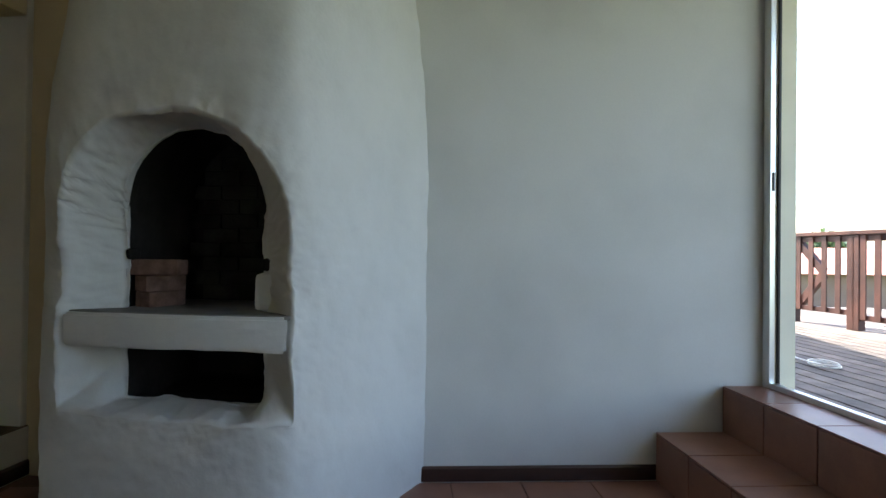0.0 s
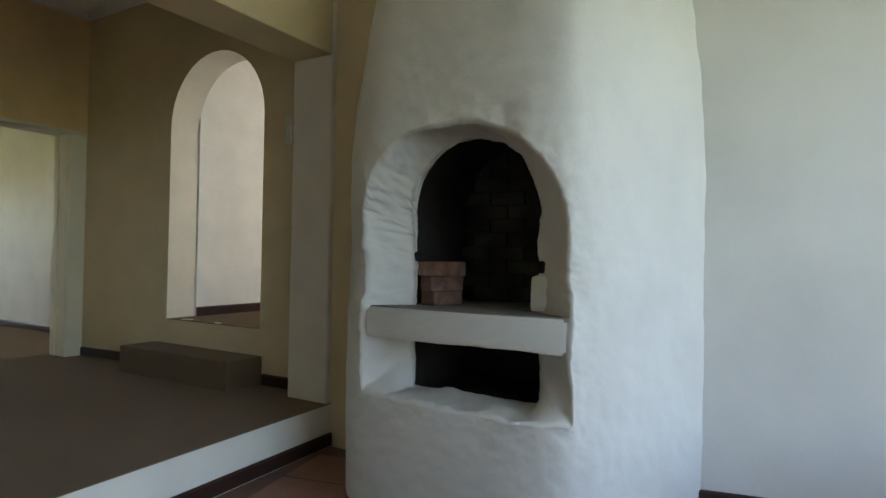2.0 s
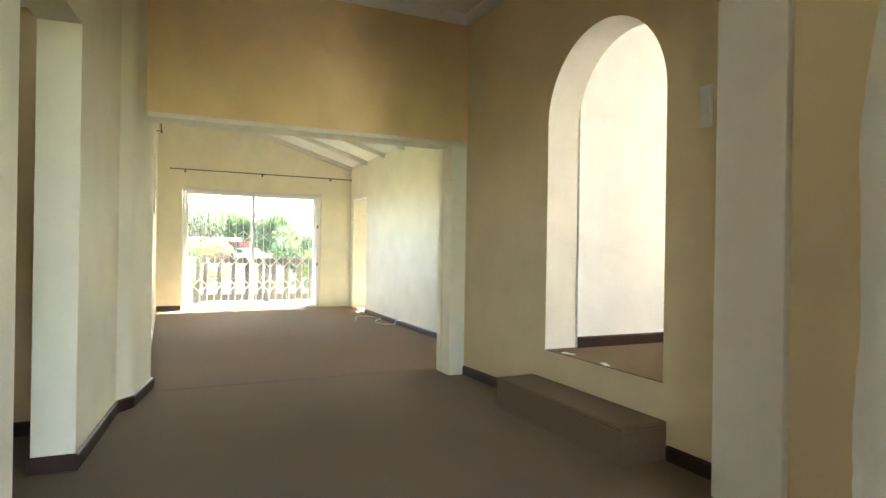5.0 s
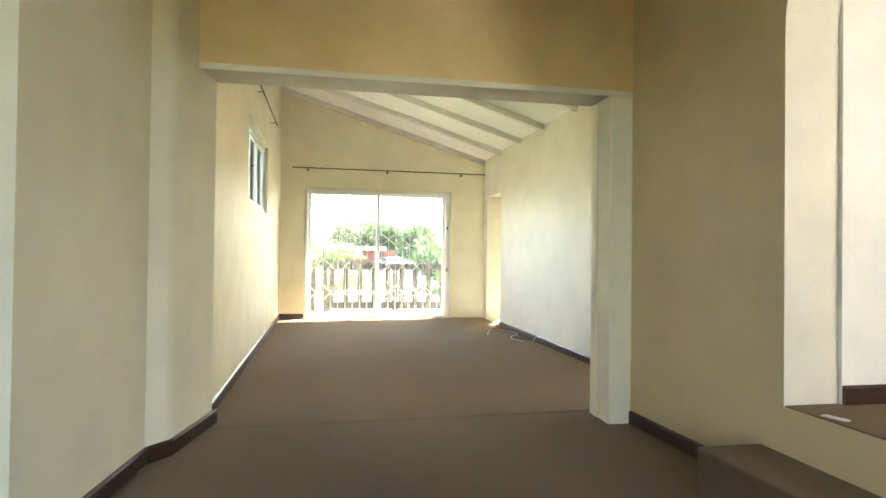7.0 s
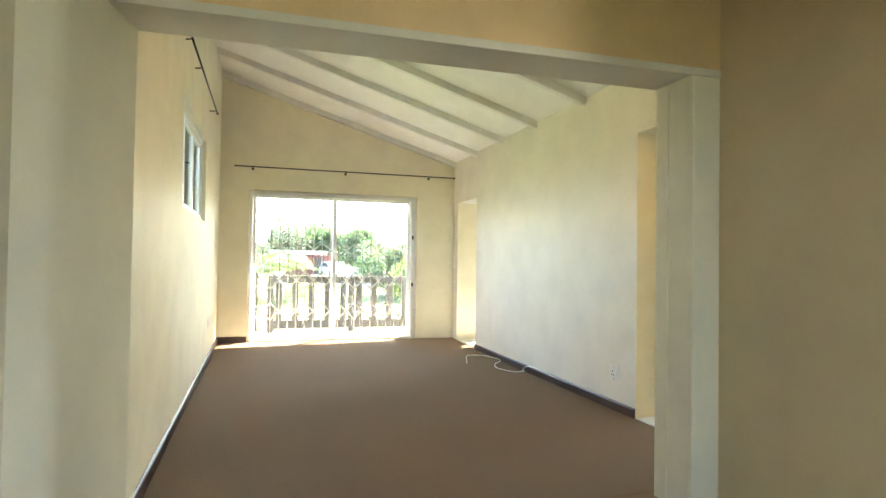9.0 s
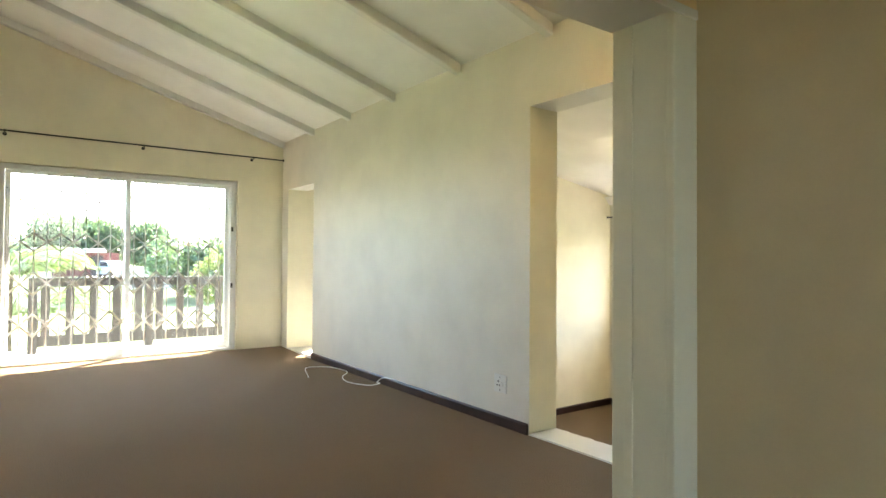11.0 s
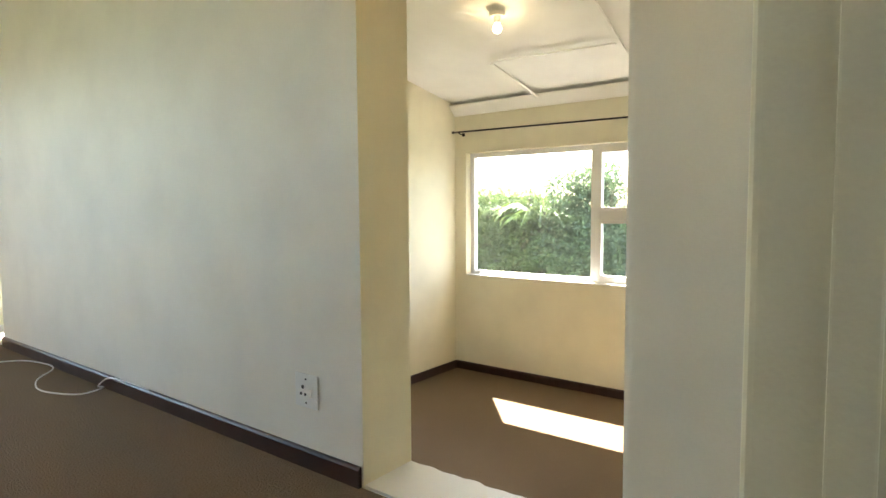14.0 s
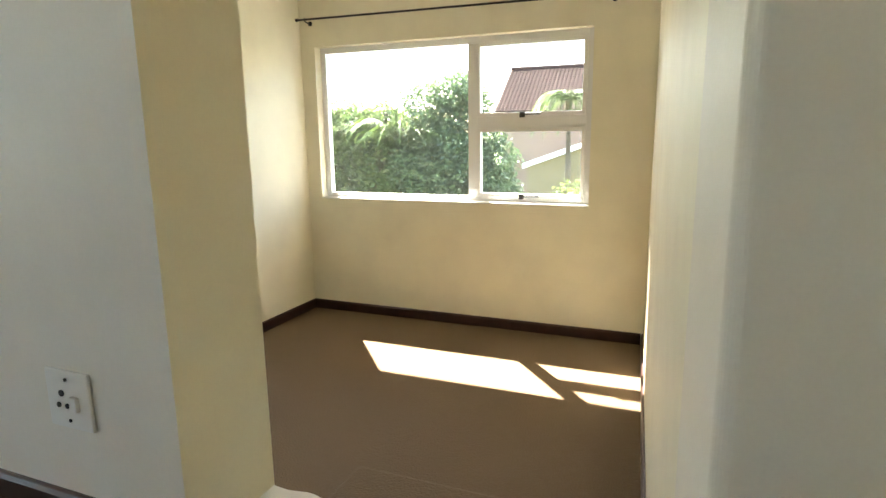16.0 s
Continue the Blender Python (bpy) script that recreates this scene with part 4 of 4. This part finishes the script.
rail_1 = railing("deck_railing", (r1 - rway * 0.0)[:], (r1 + rway * 6.6)[:], 0.232, RED_WOOD, "red-brown stained timber railing of the deck", 0.185, 0.074, 1.12, 2.2, 0.12)
rail_2 = railing("deck_railing", (r0 - rway * 0.02)[:], (r1 - rway * 0.06)[:], 0.232, RED_WOOD, "red-brown stained timber railing gate with diagonal braces", 0.20, 0.07, 1.12, 3.0, 0.16)
brace("brace", (3.62, 8.06, 1.24), (3.74, 7.68, 0.88), RED_WOOD, rail_2)
brace("brace", (3.62, 8.06, 0.44), (3.74, 7.68, 0.84), RED_WOOD, rail_2)
coil = thing("cable_coil", "white cable lying coiled on the deck", "cable")
line = [Vector((2.43 + (0.095 + 0.025 * math.sin(k * 0.37)) * math.cos(k * 0.4), 4.72 + (0.12 + 0.035 * math.cos(k * 0.23)) * math.sin(k * 0.4), 0.240 + 0.0005 * k)) for k in range(58)]
line += smooth_line([line[-1], (2.34, 5.0, 0.25), (2.44, 5.35, 0.245), (2.62, 5.75, 0.245)], 6)[1:]
part("cable", tube_into(bmesh.new(), line, 0.0045, 7), PLASTIC, coil, smooth=True)

# ---- balcony of the west room ----
CONCRETE = material("pale_concrete", (0.50, 0.485, 0.46), 0.85, vary=0.08, scale=2, fine=80, bump=0.2)
structure("balcony_floor", box((-14.1, 0.0, -0.25), (-12.80, 5.2, -0.03)), CONCRETE, "pale concrete floor of the balcony", "balcony")
railing("balcony_railing", (-13.72, 1.10), (-13.72, 5.1), -0.03, DARK_WOOD, "dark stained timber balcony railing with wide boards", 0.265, 0.10, 0.965, 2.0, 0.085, 0.14)

# ---- ground ----
def ground_height(x, y):
    w = min(1.0, max(0.0, (-x - 18) / 40))
    return -2.4 + 1.9 * w
GRASS = material("garden_grass", (0.09, 0.115, 0.04), 0.95, vary=0.3, scale=0.6, fine=25, bump=0.5, bump_dist=0.03)
bm = bmesh.new()
xs = [-900, -300, -120, -80, -62, -58, -48, -38, -28, -18, -8, 0, 10, 30, 80, 300, 900]
ys = [-900, -300, -100, -40, -10, 10, 40, 100, 300, 900]
grid = [[bm.verts.new((x, y, ground_height(x, y))) for y in ys] for x in xs]
for i in range(len(xs) - 1):
    for j in range(len(ys) - 1):
        bm.faces.new((grid[i][j], grid[i + 1][j], grid[i + 1][j + 1], grid[i][j + 1]))
structure("ground", bm, GRASS, "sunlit grassy ground round the house", "ground")
structure("drive", prism([(-80, 6.5), (-57, 5.0), (-57, 11.5), (-80, 13)], -1.2, -0.47), material("pale_paving", (0.45, 0.42, 0.37), 0.9, vary=0.1, scale=0.5, fine=20), "pale paved yard", "pavement")

# ---- planting ----
def leaf_material(name, base, tint):
    m = material(name, base, 0.38, vary=0.3, scale=1.6, fine=9, bump=0, tint=tint)
    t = m.node_tree
    b, out = t.nodes["Principled BSDF"], t.nodes["Material Output"]
    # wide leaf-to-leaf brightness in the base colour, which also imitates glints
    geo, each = t.nodes.new("ShaderNodeNewGeometry"), t.nodes.new("ShaderNodeMapRange")
    each.inputs["To Min"].default_value, each.inputs["To Max"].default_value = 0.45, 2.0
    t.links.new(geo.outputs["Random Per Island"], each.inputs["Value"])
    shade = t.nodes.new("ShaderNodeHueSaturation")
    t.links.new(each.outputs["Result"], shade.inputs["Value"])
    t.links.new(b.inputs["Base Color"].links[0].from_socket, shade.inputs["Color"])
    t.links.new(shade.outputs["Color"], b.inputs["Base Color"])
    tr, mx = t.nodes.new("ShaderNodeBsdfTranslucent"), t.nodes.new("ShaderNodeMixShader")
    tr.inputs["Color"].default_value = (base[0] * 1.3, base[1] * 1.3, base[2] * 0.9, 1)
    mx.inputs[0].default_value = 0.42
    t.links.new(b.outputs[0], mx.inputs[1]), t.links.new(tr.outputs[0], mx.inputs[2])
    t.links.new(mx.outputs[0], out.inputs["Surface"])
    return m
LEAF = leaf_material("shrub_leaf", (0.066, 0.100, 0.056), (0.034, 0.058, 0.034))
LEAF_MID = leaf_material("fresh_leaf", (0.088, 0.122, 0.052), (0.048, 0.076, 0.036))
LEAF_LIGHT = leaf_material("light_leaf", (0.115, 0.14, 0.055), (0.07, 0.095, 0.04))
FROND = leaf_material("palm_frond", (0.095, 0.135, 0.045), (0.05, 0.085, 0.03))
BARK = material("bark", (0.12, 0.09, 0.065), 0.9, vary=0.25, scale=8, fine=60, bump=0.6, bump_dist=0.01)


def crown_mesh(name, clumps, count, size, rng):
    """Many small folded leaves, gathered on the shells of uneven clumps."""
    verts, faces = [], []
    weights = np.array([r[3] ** 2 for r in clumps])
    pick = rng.choice(len(clumps), count, p=weights / weights.sum())
    for k in pick:
        cx, cy, cz, r = clumps[k]
        d = rng.normal(size=3)
        d /= np.linalg.norm(d)
        d[2] = d[2] * 0.85 + 0.1
        p = np.array((cx, cy, cz)) + d * r * (1 - 0.55 * rng.random() ** 2)
        p += rng.normal(size=3) * r * 0.09
        a = rng.normal(size=3) + d * 0.7 + np.array((0, 0, -0.25))
        a /= np.linalg.norm(a)
        b = np.cross(a, rng.normal(size=3))
        b /= np.linalg.norm(b) + 1e-9
        n = np.cross(a, b)
        s = size * (0.6 + 0.8 * rng.random())
        i = len(verts)
        verts += [p, p + a * s * 0.5 + b * s * 0.27 + n * s * 0.06, p + a * s, p + a * s * 0.5 - b * s * 0.277 + n * s * 0.06]
        faces += [(i, i + 1, i + 2), (i, i + 2, i + 3)]
    me = bpy.data.meshes.new(name)
    me.from_pydata([tuple(v) for v in verts], [], faces)
    return me


def tree(name, label, category, base, clumps, count, size, mat, seed, group=""):
    """Tapered trunk, limbs to the clumps and a crown of leaves."""
    rng = np.random.default_rng(seed)
    t = thing(name, label, category, group, at=base)
    b = Vector(base)
    rel = [(x - b.x, y - b.y, z - b.z, r) for x, y, z, r in clumps]
    fork = Vector((0, 0, 0.35 * min(c[2] for c in rel) + 0.2))
    trunk = bmesh.new()
    bmesh.ops.create_cone(trunk, cap_ends=True, segments=10, radius1=0.16, radius2=0.10, depth=fork.z, matrix=Matrix.Translation(fork / 2))
    part("trunk", trunk, BARK, t)
    for x, y, z, r in rel:
        end = Vector((x, y, z))
        part("limb", tube_into(bmesh.new(), smooth_line([fork - Vector((0, 0, 0.1)), fork.lerp(end, 0.5) + Vector((rng.normal() * 0.15, rng.normal() * 0.15, 0.1)), end], 4), 0.035, 6), BARK, t)
    me = crown_mesh("crown", rel, count, size, rng)
    me.materials.append(mat)
    crown = new("crown", me)
    crown.parent = t
    return t


def palm(label, base, height, length, fronds, seed, name="palm", up=0.6, droop=0.95):
    """A stem and arching feathered fronds."""
    rng = np.random.default_rng(seed)
    t = thing(name, label, "palm", at=base)
    part("stem", tube_into(bmesh.new(), [(0, 0, 0), (0.02, 0.01, height * 0.5), (0.0, 0.0, height)], 0.09, 10), BARK, t)
    for k in range(fronds):
        ang = 2 * math.pi * (k + 0.5 * rng.random()) / fronds
        rise = up * (0.5 + rng.random())
        bm = bmesh.new()
        spine = []
        for i in range(15):
            q = i / 14
            spine.append(Vector((math.cos(ang) * length * q, math.sin(ang) * length * q, height + rise * length * (q - droop * q * q))))
        side = Vector((-math.sin(ang), math.cos(ang), 0))
        tube_into(bm, spine, 0.012, 5)
        for i in range(2, 45):
            q = i / 45
            p = Vector([float(np.interp(q, np.linspace(0, 1, 15), [s[c] for s in spine])) for c in range(3)])
            w = length * 0.30 * math.sin(math.pi * min(1, q * 0.9 + 0.12)) ** 0.7
            for s in (-1, 1):
                tip = p + side * s * w + Vector((math.cos(ang), math.sin(ang), 0)) * w * 0.55 - Vector((0, 0, w * (0.25 + 0.2 * rng.random())))
                m = p.lerp(tip, 0.5) + Vector((0, 0, 0.03))
                c = Vector((math.cos(ang), math.sin(ang), 0)) * 0.018
                v = [bm.verts.new(x) for x in (p, m - c, tip, m + c)]
                bm.faces.new(v)
        part("frond", bm, FROND, t)
    return t


def clump_cloud(seed, count, lo, hi, r0, r1):
    rng = np.random.default_rng(seed)
    return [(*(lo[i] + (hi[i] - lo[i]) * rng.random() for i in range(3)), r0 + (r1 - r0) * rng.random()) for _ in range(count)]

# shrubs outside the window of the sunk room
G = -2.4
tree("shrub", "tall leafy green shrub outside the window", "shrub", (-9.9, 11.4, G), clump_cloud(3, 16, (-10.6, 10.9, -1.6), (-9.5, 12.0, 0.75), 0.36, 0.52) + [(-10.4, 11.3, 1.22, 0.36), (-10.05, 11.4, 1.36, 0.32), (-9.8, 11.4, 1.45, 0.27), (-9.66, 11.4, 1.25, 0.22), (-9.55, 11.5, 0.75, 0.3), (-9.42, 11.5, 0.4, 0.36), (-9.35, 11.4, -0.15, 0.4), (-9.3, 11.5, -0.8, 0.4), (-10.3, 11.4, 0.6, 0.45), (-9.9, 11.4, 0.75, 0.42), (-9.75, 11.3, 0.25, 0.42), (-10.2, 11.2, 0.1, 0.45), (-10.15, 11.5, 1.0, 0.4)], 46000, 0.062, LEAF, 5)
tree("shrub", "broad pale green shrub in the garden", "shrub", (-11.8, 11.8, G), clump_cloud(8, 15, (-12.9, 11.2, -1.6), (-10.9, 12.5, 0.45), 0.40, 0.55) + [(-11.9, 11.6, 0.5, 0.5), (-12.5, 12.0, 0.4, 0.5), (-12.3, 11.7, 0.85, 0.36), (-11.3, 11.4, -0.1, 0.5), (-11.75, 11.45, -0.3, 0.5), (-11.0, 11.4, -0.5, 0.5), (-12.2, 11.5, 0.1, 0.5), (-11.0, 11.5, 0.72, 0.36), (-11.55, 11.6, 0.75, 0.34), (-12.25, 11.5, 1.0, 0.3), (-11.75, 11.5, 0.98, 0.3), (-11.3, 11.5, 0.92, 0.32), (-10.85, 11.4, 0.92, 0.3), (-12.7, 11.7, 1.0, 0.34), (-11.2, 11.3, 0.35, 0.42), (-11.9, 11.3, 0.35, 0.42), (-12.6, 11.4, 1.1, 0.25), (-12.0, 11.4, 1.2, 0.22), (-11.6, 11.4, 1.08, 0.26), (-11.1, 11.35, 1.15, 0.2)], 40000, 0.062, LEAF_MID, 6)
tree("shrub", "pale yellow-green shrub behind the hedge", "shrub", (-12.4, 14.8, G), clump_cloud(9, 10, (-14.5, 14.2, -0.6), (-11.9, 15.2, 0.85), 0.45, 0.65), 8000, 0.12, LEAF_LIGHT, 7)
tree("shrub", "low pale shrub in front of the neighbouring house", "shrub", (-8.7, 13.5, G), clump_cloud(12, 9, (-9.5, 12.9, -2.0), (-8.2, 14.0, -0.35), 0.3, 0.45), 6000, 0.08, LEAF_LIGHT, 8)
palm("feathery green palm outside the window", (-12.05, 11.4, G), 2.95, 1.1, 20, 4, up=1.3)
palm("slender green palm outside the window", (-10.85, 11.35, G), 3.0, 0.9, 16, 14, up=1.4)
palm("green palm before the neighbouring roof", (-9.9, 20.0, G), 4.1, 1.15, 26, 9, up=1.1, droop=1.6)
# trees and palms beyond the balcony
palm("broad green palm beside the balcony", (-15.7, 0.80, G), 3.35, 1.25, 19, 21, up=0.9)
palm("low green palm beside the balcony", (-17.2, 1.15, G), 2.6, 1.5, 16, 22, up=0.9)
tree("tree", "leafy green garden tree behind the outbuilding", "tree", (-82, 6.2, -0.5), clump_cloud(31, 26, (-84, 2.4, 1.2), (-80, 10.2, 4.6), 1.2, 1.9), 18000, 0.42, LEAF, 32)
tree("tree", "dark green tree behind the paved yard", "tree", (-78, 12.4, -0.5), clump_cloud(41, 14, (-79, 11.0, 0.8), (-77, 14.6, 4.5), 0.9, 1.3), 9000, 0.36, LEAF, 42)
tree("tree", "bushy green tree beyond the garden", "tree", (-42, 9.6, -1.5), clump_cloud(33, 18, (-44, 7.4, -0.2), (-40, 13.0, 1.9), 0.7, 1.1), 12000, 0.26, LEAF, 34)
tree("tree", "green tree close beyond the railing", "tree", (-22.5, 6.6, G), clump_cloud(35, 12, (-23.5, 5.7, -0.6), (-21.5, 8.2, 1.6), 0.45, 0.7), 10000, 0.14, LEAF_LIGHT, 36)
tree("shrub", "pale yellow-green garden shrub by the railing", "shrub", (-19.0, -0.4, G), clump_cloud(37, 10, (-20.0, -1.6, -1.8), (-18.0, 0.6, -0.1), 0.45, 0.65), 6000, 0.15, LEAF_LIGHT, 38)
for k, (x, y, s) in enumerate(((-90, -14, 1.0), (-95, 2, 1.0), (-92, 20, 0.9), (-95, 38, 0.8))):
    tree("tree", "distant green tree on the skyline", "tree", (x, y, -0.5), clump_cloud(50 + k, 9, (x - 3, y - 7, 0.3), (x + 3, y + 7, 1.6 * s), 1.2, 2.2), 3000, 0.8, LEAF, 60 + k, "trees on the skyline")

# ---- houses and car ----
RED = material("red_painted_wall", (0.09, 0.028, 0.025), 0.8, vary=0.1, scale=1, fine=20)
ROOF_TILE = material("red_brown_roof_tile", (0.050, 0.030, 0.026), 0.95, vary=0.15, scale=2, fine=30, bump=0.2, per_object=0.12, spec=0.05)
BEIGE = material("beige_render", (0.20, 0.15, 0.085), 0.85, vary=0.06, scale=1, fine=60, bump=0.15)
GREY_WALL = material("pinkish_render", (0.23, 0.155, 0.12), 0.85, vary=0.06, scale=1, fine=60, bump=0.15)
shed = thing("outbuilding", "low red outbuilding with a pale flat roof", "house", at=(-70, 5.9, -0.5))
part("wall", box((-2, -2.7, 0), (2, 2.5, 2.2)), RED, shed)
part("roof", box((-2.3, -4.5, 2.2), (2.5, 1.4, 2.6), 0.03), CONCRETE, shed, "pale flat roof")
part("door", box((2.0, 0.2, 0.0), (2.06, 1.2, 1.9)), DARK_WOOD, shed)
for y in (-4.4, -3.3):
    part("post", box((2.2, y, 0.0), (2.3, y + 0.1, 2.2)), CONCRETE, shed, "pale post under the overhanging roof")
structure("wall_garden", box((-50.2, 7.0, -1.9), (-50.0, 30.0, 0.58), 0.02), CONCRETE, "pale grey boundary wall across the garden", "wall")

neighbour = thing("house", "neighbouring house with a red-brown tiled roof and beige walls", "house", at=(-11.0, 27.0, G + 0.13))
part("wall", box((-2.9, 0.2, -0.3), (7.0, 6, 4.0)), GREY_WALL, neighbour, "pinkish rendered wall")
roof = part("roof", prism([(-0.3, 3.88), (2.7, 5.80), (5.9, 3.88)], -3.2, 7.4, "x"), ROOF_TILE, neighbour, "red-brown tiled pitched roof")
def roof_field(rows, cols):
    """The roof's rows of lapped, rolled tiles as one sheet of real geometry."""
    verts, faces = [], []
    prof = [(0.0, 0.0), (0.25, 0.028), (0.5, 0.038), (0.75, 0.028), (1.0, 0.0)]
    for r in range(rows):
        for c in range(cols):
            q0, q1 = r / rows, (r + 1.12) / rows
            n = len(verts)
            for q, lift in ((q0, 0.052), (q0, 0.02), (q1, 0.022)):
                for px, pz in prof:
                    verts.append((-3.15 - 0.15 * q0 + (c + px) * 0.165, -0.28 + 2.98 * q, 3.90 + 1.90 * q + lift + pz))
            for k in range(4):
                faces += [(n + 5 + k, n + 6 + k, n + 1 + k, n + k), (n + k, n + k + 1, n + 11 + k, n + 10 + k)]
    me = bpy.data.meshes.new("tile_field")
    me.from_pydata(verts, [], faces)
    me.materials.append(ROOF_TILE)
    ob = new("tile_field", me)
    ob.parent = roof
    return tagged(ob, kind="stuff")
roof_field(21, 64)
part("ridge", tube_into(bmesh.new(), [(-3.3, 2.72, 5.88), (7.4, 2.72, 5.88)], 0.09, 8), ROOF_TILE, neighbour)
for x in (0.2, 1.2):
    bm = tube_into(bmesh.new(), [(x, 2.72, 5.9), (x, 2.72, 6.25)], 0.05, 8)
    box_into(bm, (x - 0.2, 2.6, 6.22), (x + 0.2, 2.84, 6.28))
    part("vent_pipe", bm, GREY_WALL, neighbour)
part("gable", prism([(-0.95, -0.3), (6, -0.3), (6, 3.0), (2.4, 3.06), (-0.95, 1.88)], -3.5, -2.5, "y"), BEIGE, neighbour, "beige lean-to gable")
part("barge_board", prism([(-1.1, 1.84), (2.4, 3.06), (2.4, 3.24), (-1.1, 2.02)], -3.6, -2.45, "y"), WHITE, neighbour, "white barge board")

CAR = material("silver_blue_car_paint", (0.30, 0.33, 0.38), 0.3, metal=0.4, vary=0.03, fine=10, bump=0)
TYRE = material("tyre_rubber", (0.02, 0.02, 0.02), 0.9, vary=0.1, fine=30)
CAR_GLASS = material("car_window", (0.03, 0.04, 0.05), 0.1, vary=0.02, fine=10, bump=0, spec=0.6)
car = thing("car", "parked silver hatchback on the paved yard", "car", at=(-62.0, 7.4, -0.47), rz=12)
part("body", prism([(-1.95, 0.3), (1.95, 0.3), (1.98, 0.75), (1.2, 0.92), (-1.9, 0.95)], -0.83, 0.83, "y"), CAR, car)
part("cabin", prism([(-1.85, 0.94), (0.95, 0.92), (0.35, 1.42), (-1.4, 1.44)], -0.74, 0.74, "y"), CAR, car)
part("windscreen", prism([(0.42, 1.36), (0.93, 0.96), (0.99, 0.96), (0.48, 1.38)], -0.68, 0.68, "y"), CAR_GLASS, car)
for y in (-0.745, 0.745):
    part("side_window", prism([(-1.55, 0.98), (0.72, 0.97), (0.28, 1.34), (-1.3, 1.36)], y - 0.01, y + 0.01, "y"), CAR_GLASS, car)
for x in (-1.25, 1.25):
    for y in (-0.78, 0.78):
        bm = bmesh.new()
        bmesh.ops.create_cone(bm, cap_ends=True, segments=18, radius1=0.31, radius2=0.31, depth=0.2, matrix=Matrix.Translation((x, y, 0.31)) @ Matrix.Rotation(math.pi / 2, 4, "X"))
        wheel = part("wheel", bm, TYRE, car)
        bm = bmesh.new()
        bmesh.ops.create_cone(bm, cap_ends=True, segments=14, radius1=0.2, radius2=0.2, depth=0.215, matrix=Matrix.Translation((x, y, 0.31)) @ Matrix.Rotation(math.pi / 2, 4, "X"))
        part("rim", bm, SILVER, wheel)
for y in (-0.6, 0.6):
    part("headlight", box((1.93, y - 0.16, 0.62), (1.995, y + 0.16, 0.74), 0.02), PLASTIC, car)

# houses beyond the deck
far = thing("house", "distant house with a pink-red tiled roof beyond the deck", "house", at=(12, 40, G))
part("wall", box((-9, 0, 0), (14, 8, 2.6)), GREY_WALL, far)
part("roof", prism([(-0.6, 2.5), (4, 4.2), (8.6, 2.5)], -9.6, 14.6, "x"), material("faded_red_roof", (0.42, 0.20, 0.16), 0.8, vary=0.1, scale=1, fine=20), far, "faded pink-red roof")
for k, (x, y) in enumerate(((8, 62), (17, 60), (27, 64), (38, 60), (50, 62))):
    tree("tree", "distant green tree beyond the deck", "tree", (x, y, G), clump_cloud(80 + k, 7, (x - 3, y - 2, 0.5), (x + 3, y + 2, 2.6), 1.2, 2.0), 2500, 0.6, LEAF, 90 + k, "trees beyond the deck")

# ---- terracotta tiles ----
floor_tiled = bpy.data.objects["floor_tiled_room"]
def lay(owner, size, m):
    """One tile of a given size under an owner; alike tiles share their mesh."""
    key = tuple(round(s, 3) for s in size)
    if key not in TILES:
        TILES[key] = part("tile", box((0, 0, 0), size, 0.003), TILE, owner)
        ob = TILES[key]
    else:
        ob = new("tile", TILES[key].data)
        ob.parent = owner
    ob.matrix_basis = m
TILES = {}
turn = 12
for i in range(9):
    for j in range(15):
        u, v = -0.405 * (i + 1), 0.02 + 0.405 * (j + 1)
        x, y = skew(u, v)
        if x < -2.75 or y < -2.5 or (-2.0 < x < -0.7 and y > 2.9):
            continue
        lay(floor_tiled, (0.397, 0.397, 0.011), pose(x, y, TF - 0.0115 + random.uniform(-0.0006, 0.0006), 0, 0, turn))
low, high = bpy.data.objects["step_lower"], bpy.data.objects["step_upper"]
for j in range(11):
    v = 0.012 + 0.405 * (j + 1)
    lay(low, (0.405, 0.397, 0.011), pose(*skew(-0.012, v), -0.0115, 0, 0, turn))
    lay(high, (0.262, 0.397, 0.011), pose(*skew(0.388, v), 0.2585, 0, 0, turn))
    lay(low, (0.011, 0.397, 0.262), pose(*skew(-0.0115, v), TF + 0.002, 0, 0, turn))
    lay(high, (0.011, 0.397, 0.256), pose(*skew(0.3885, v), 0.0, 0, 0, turn))
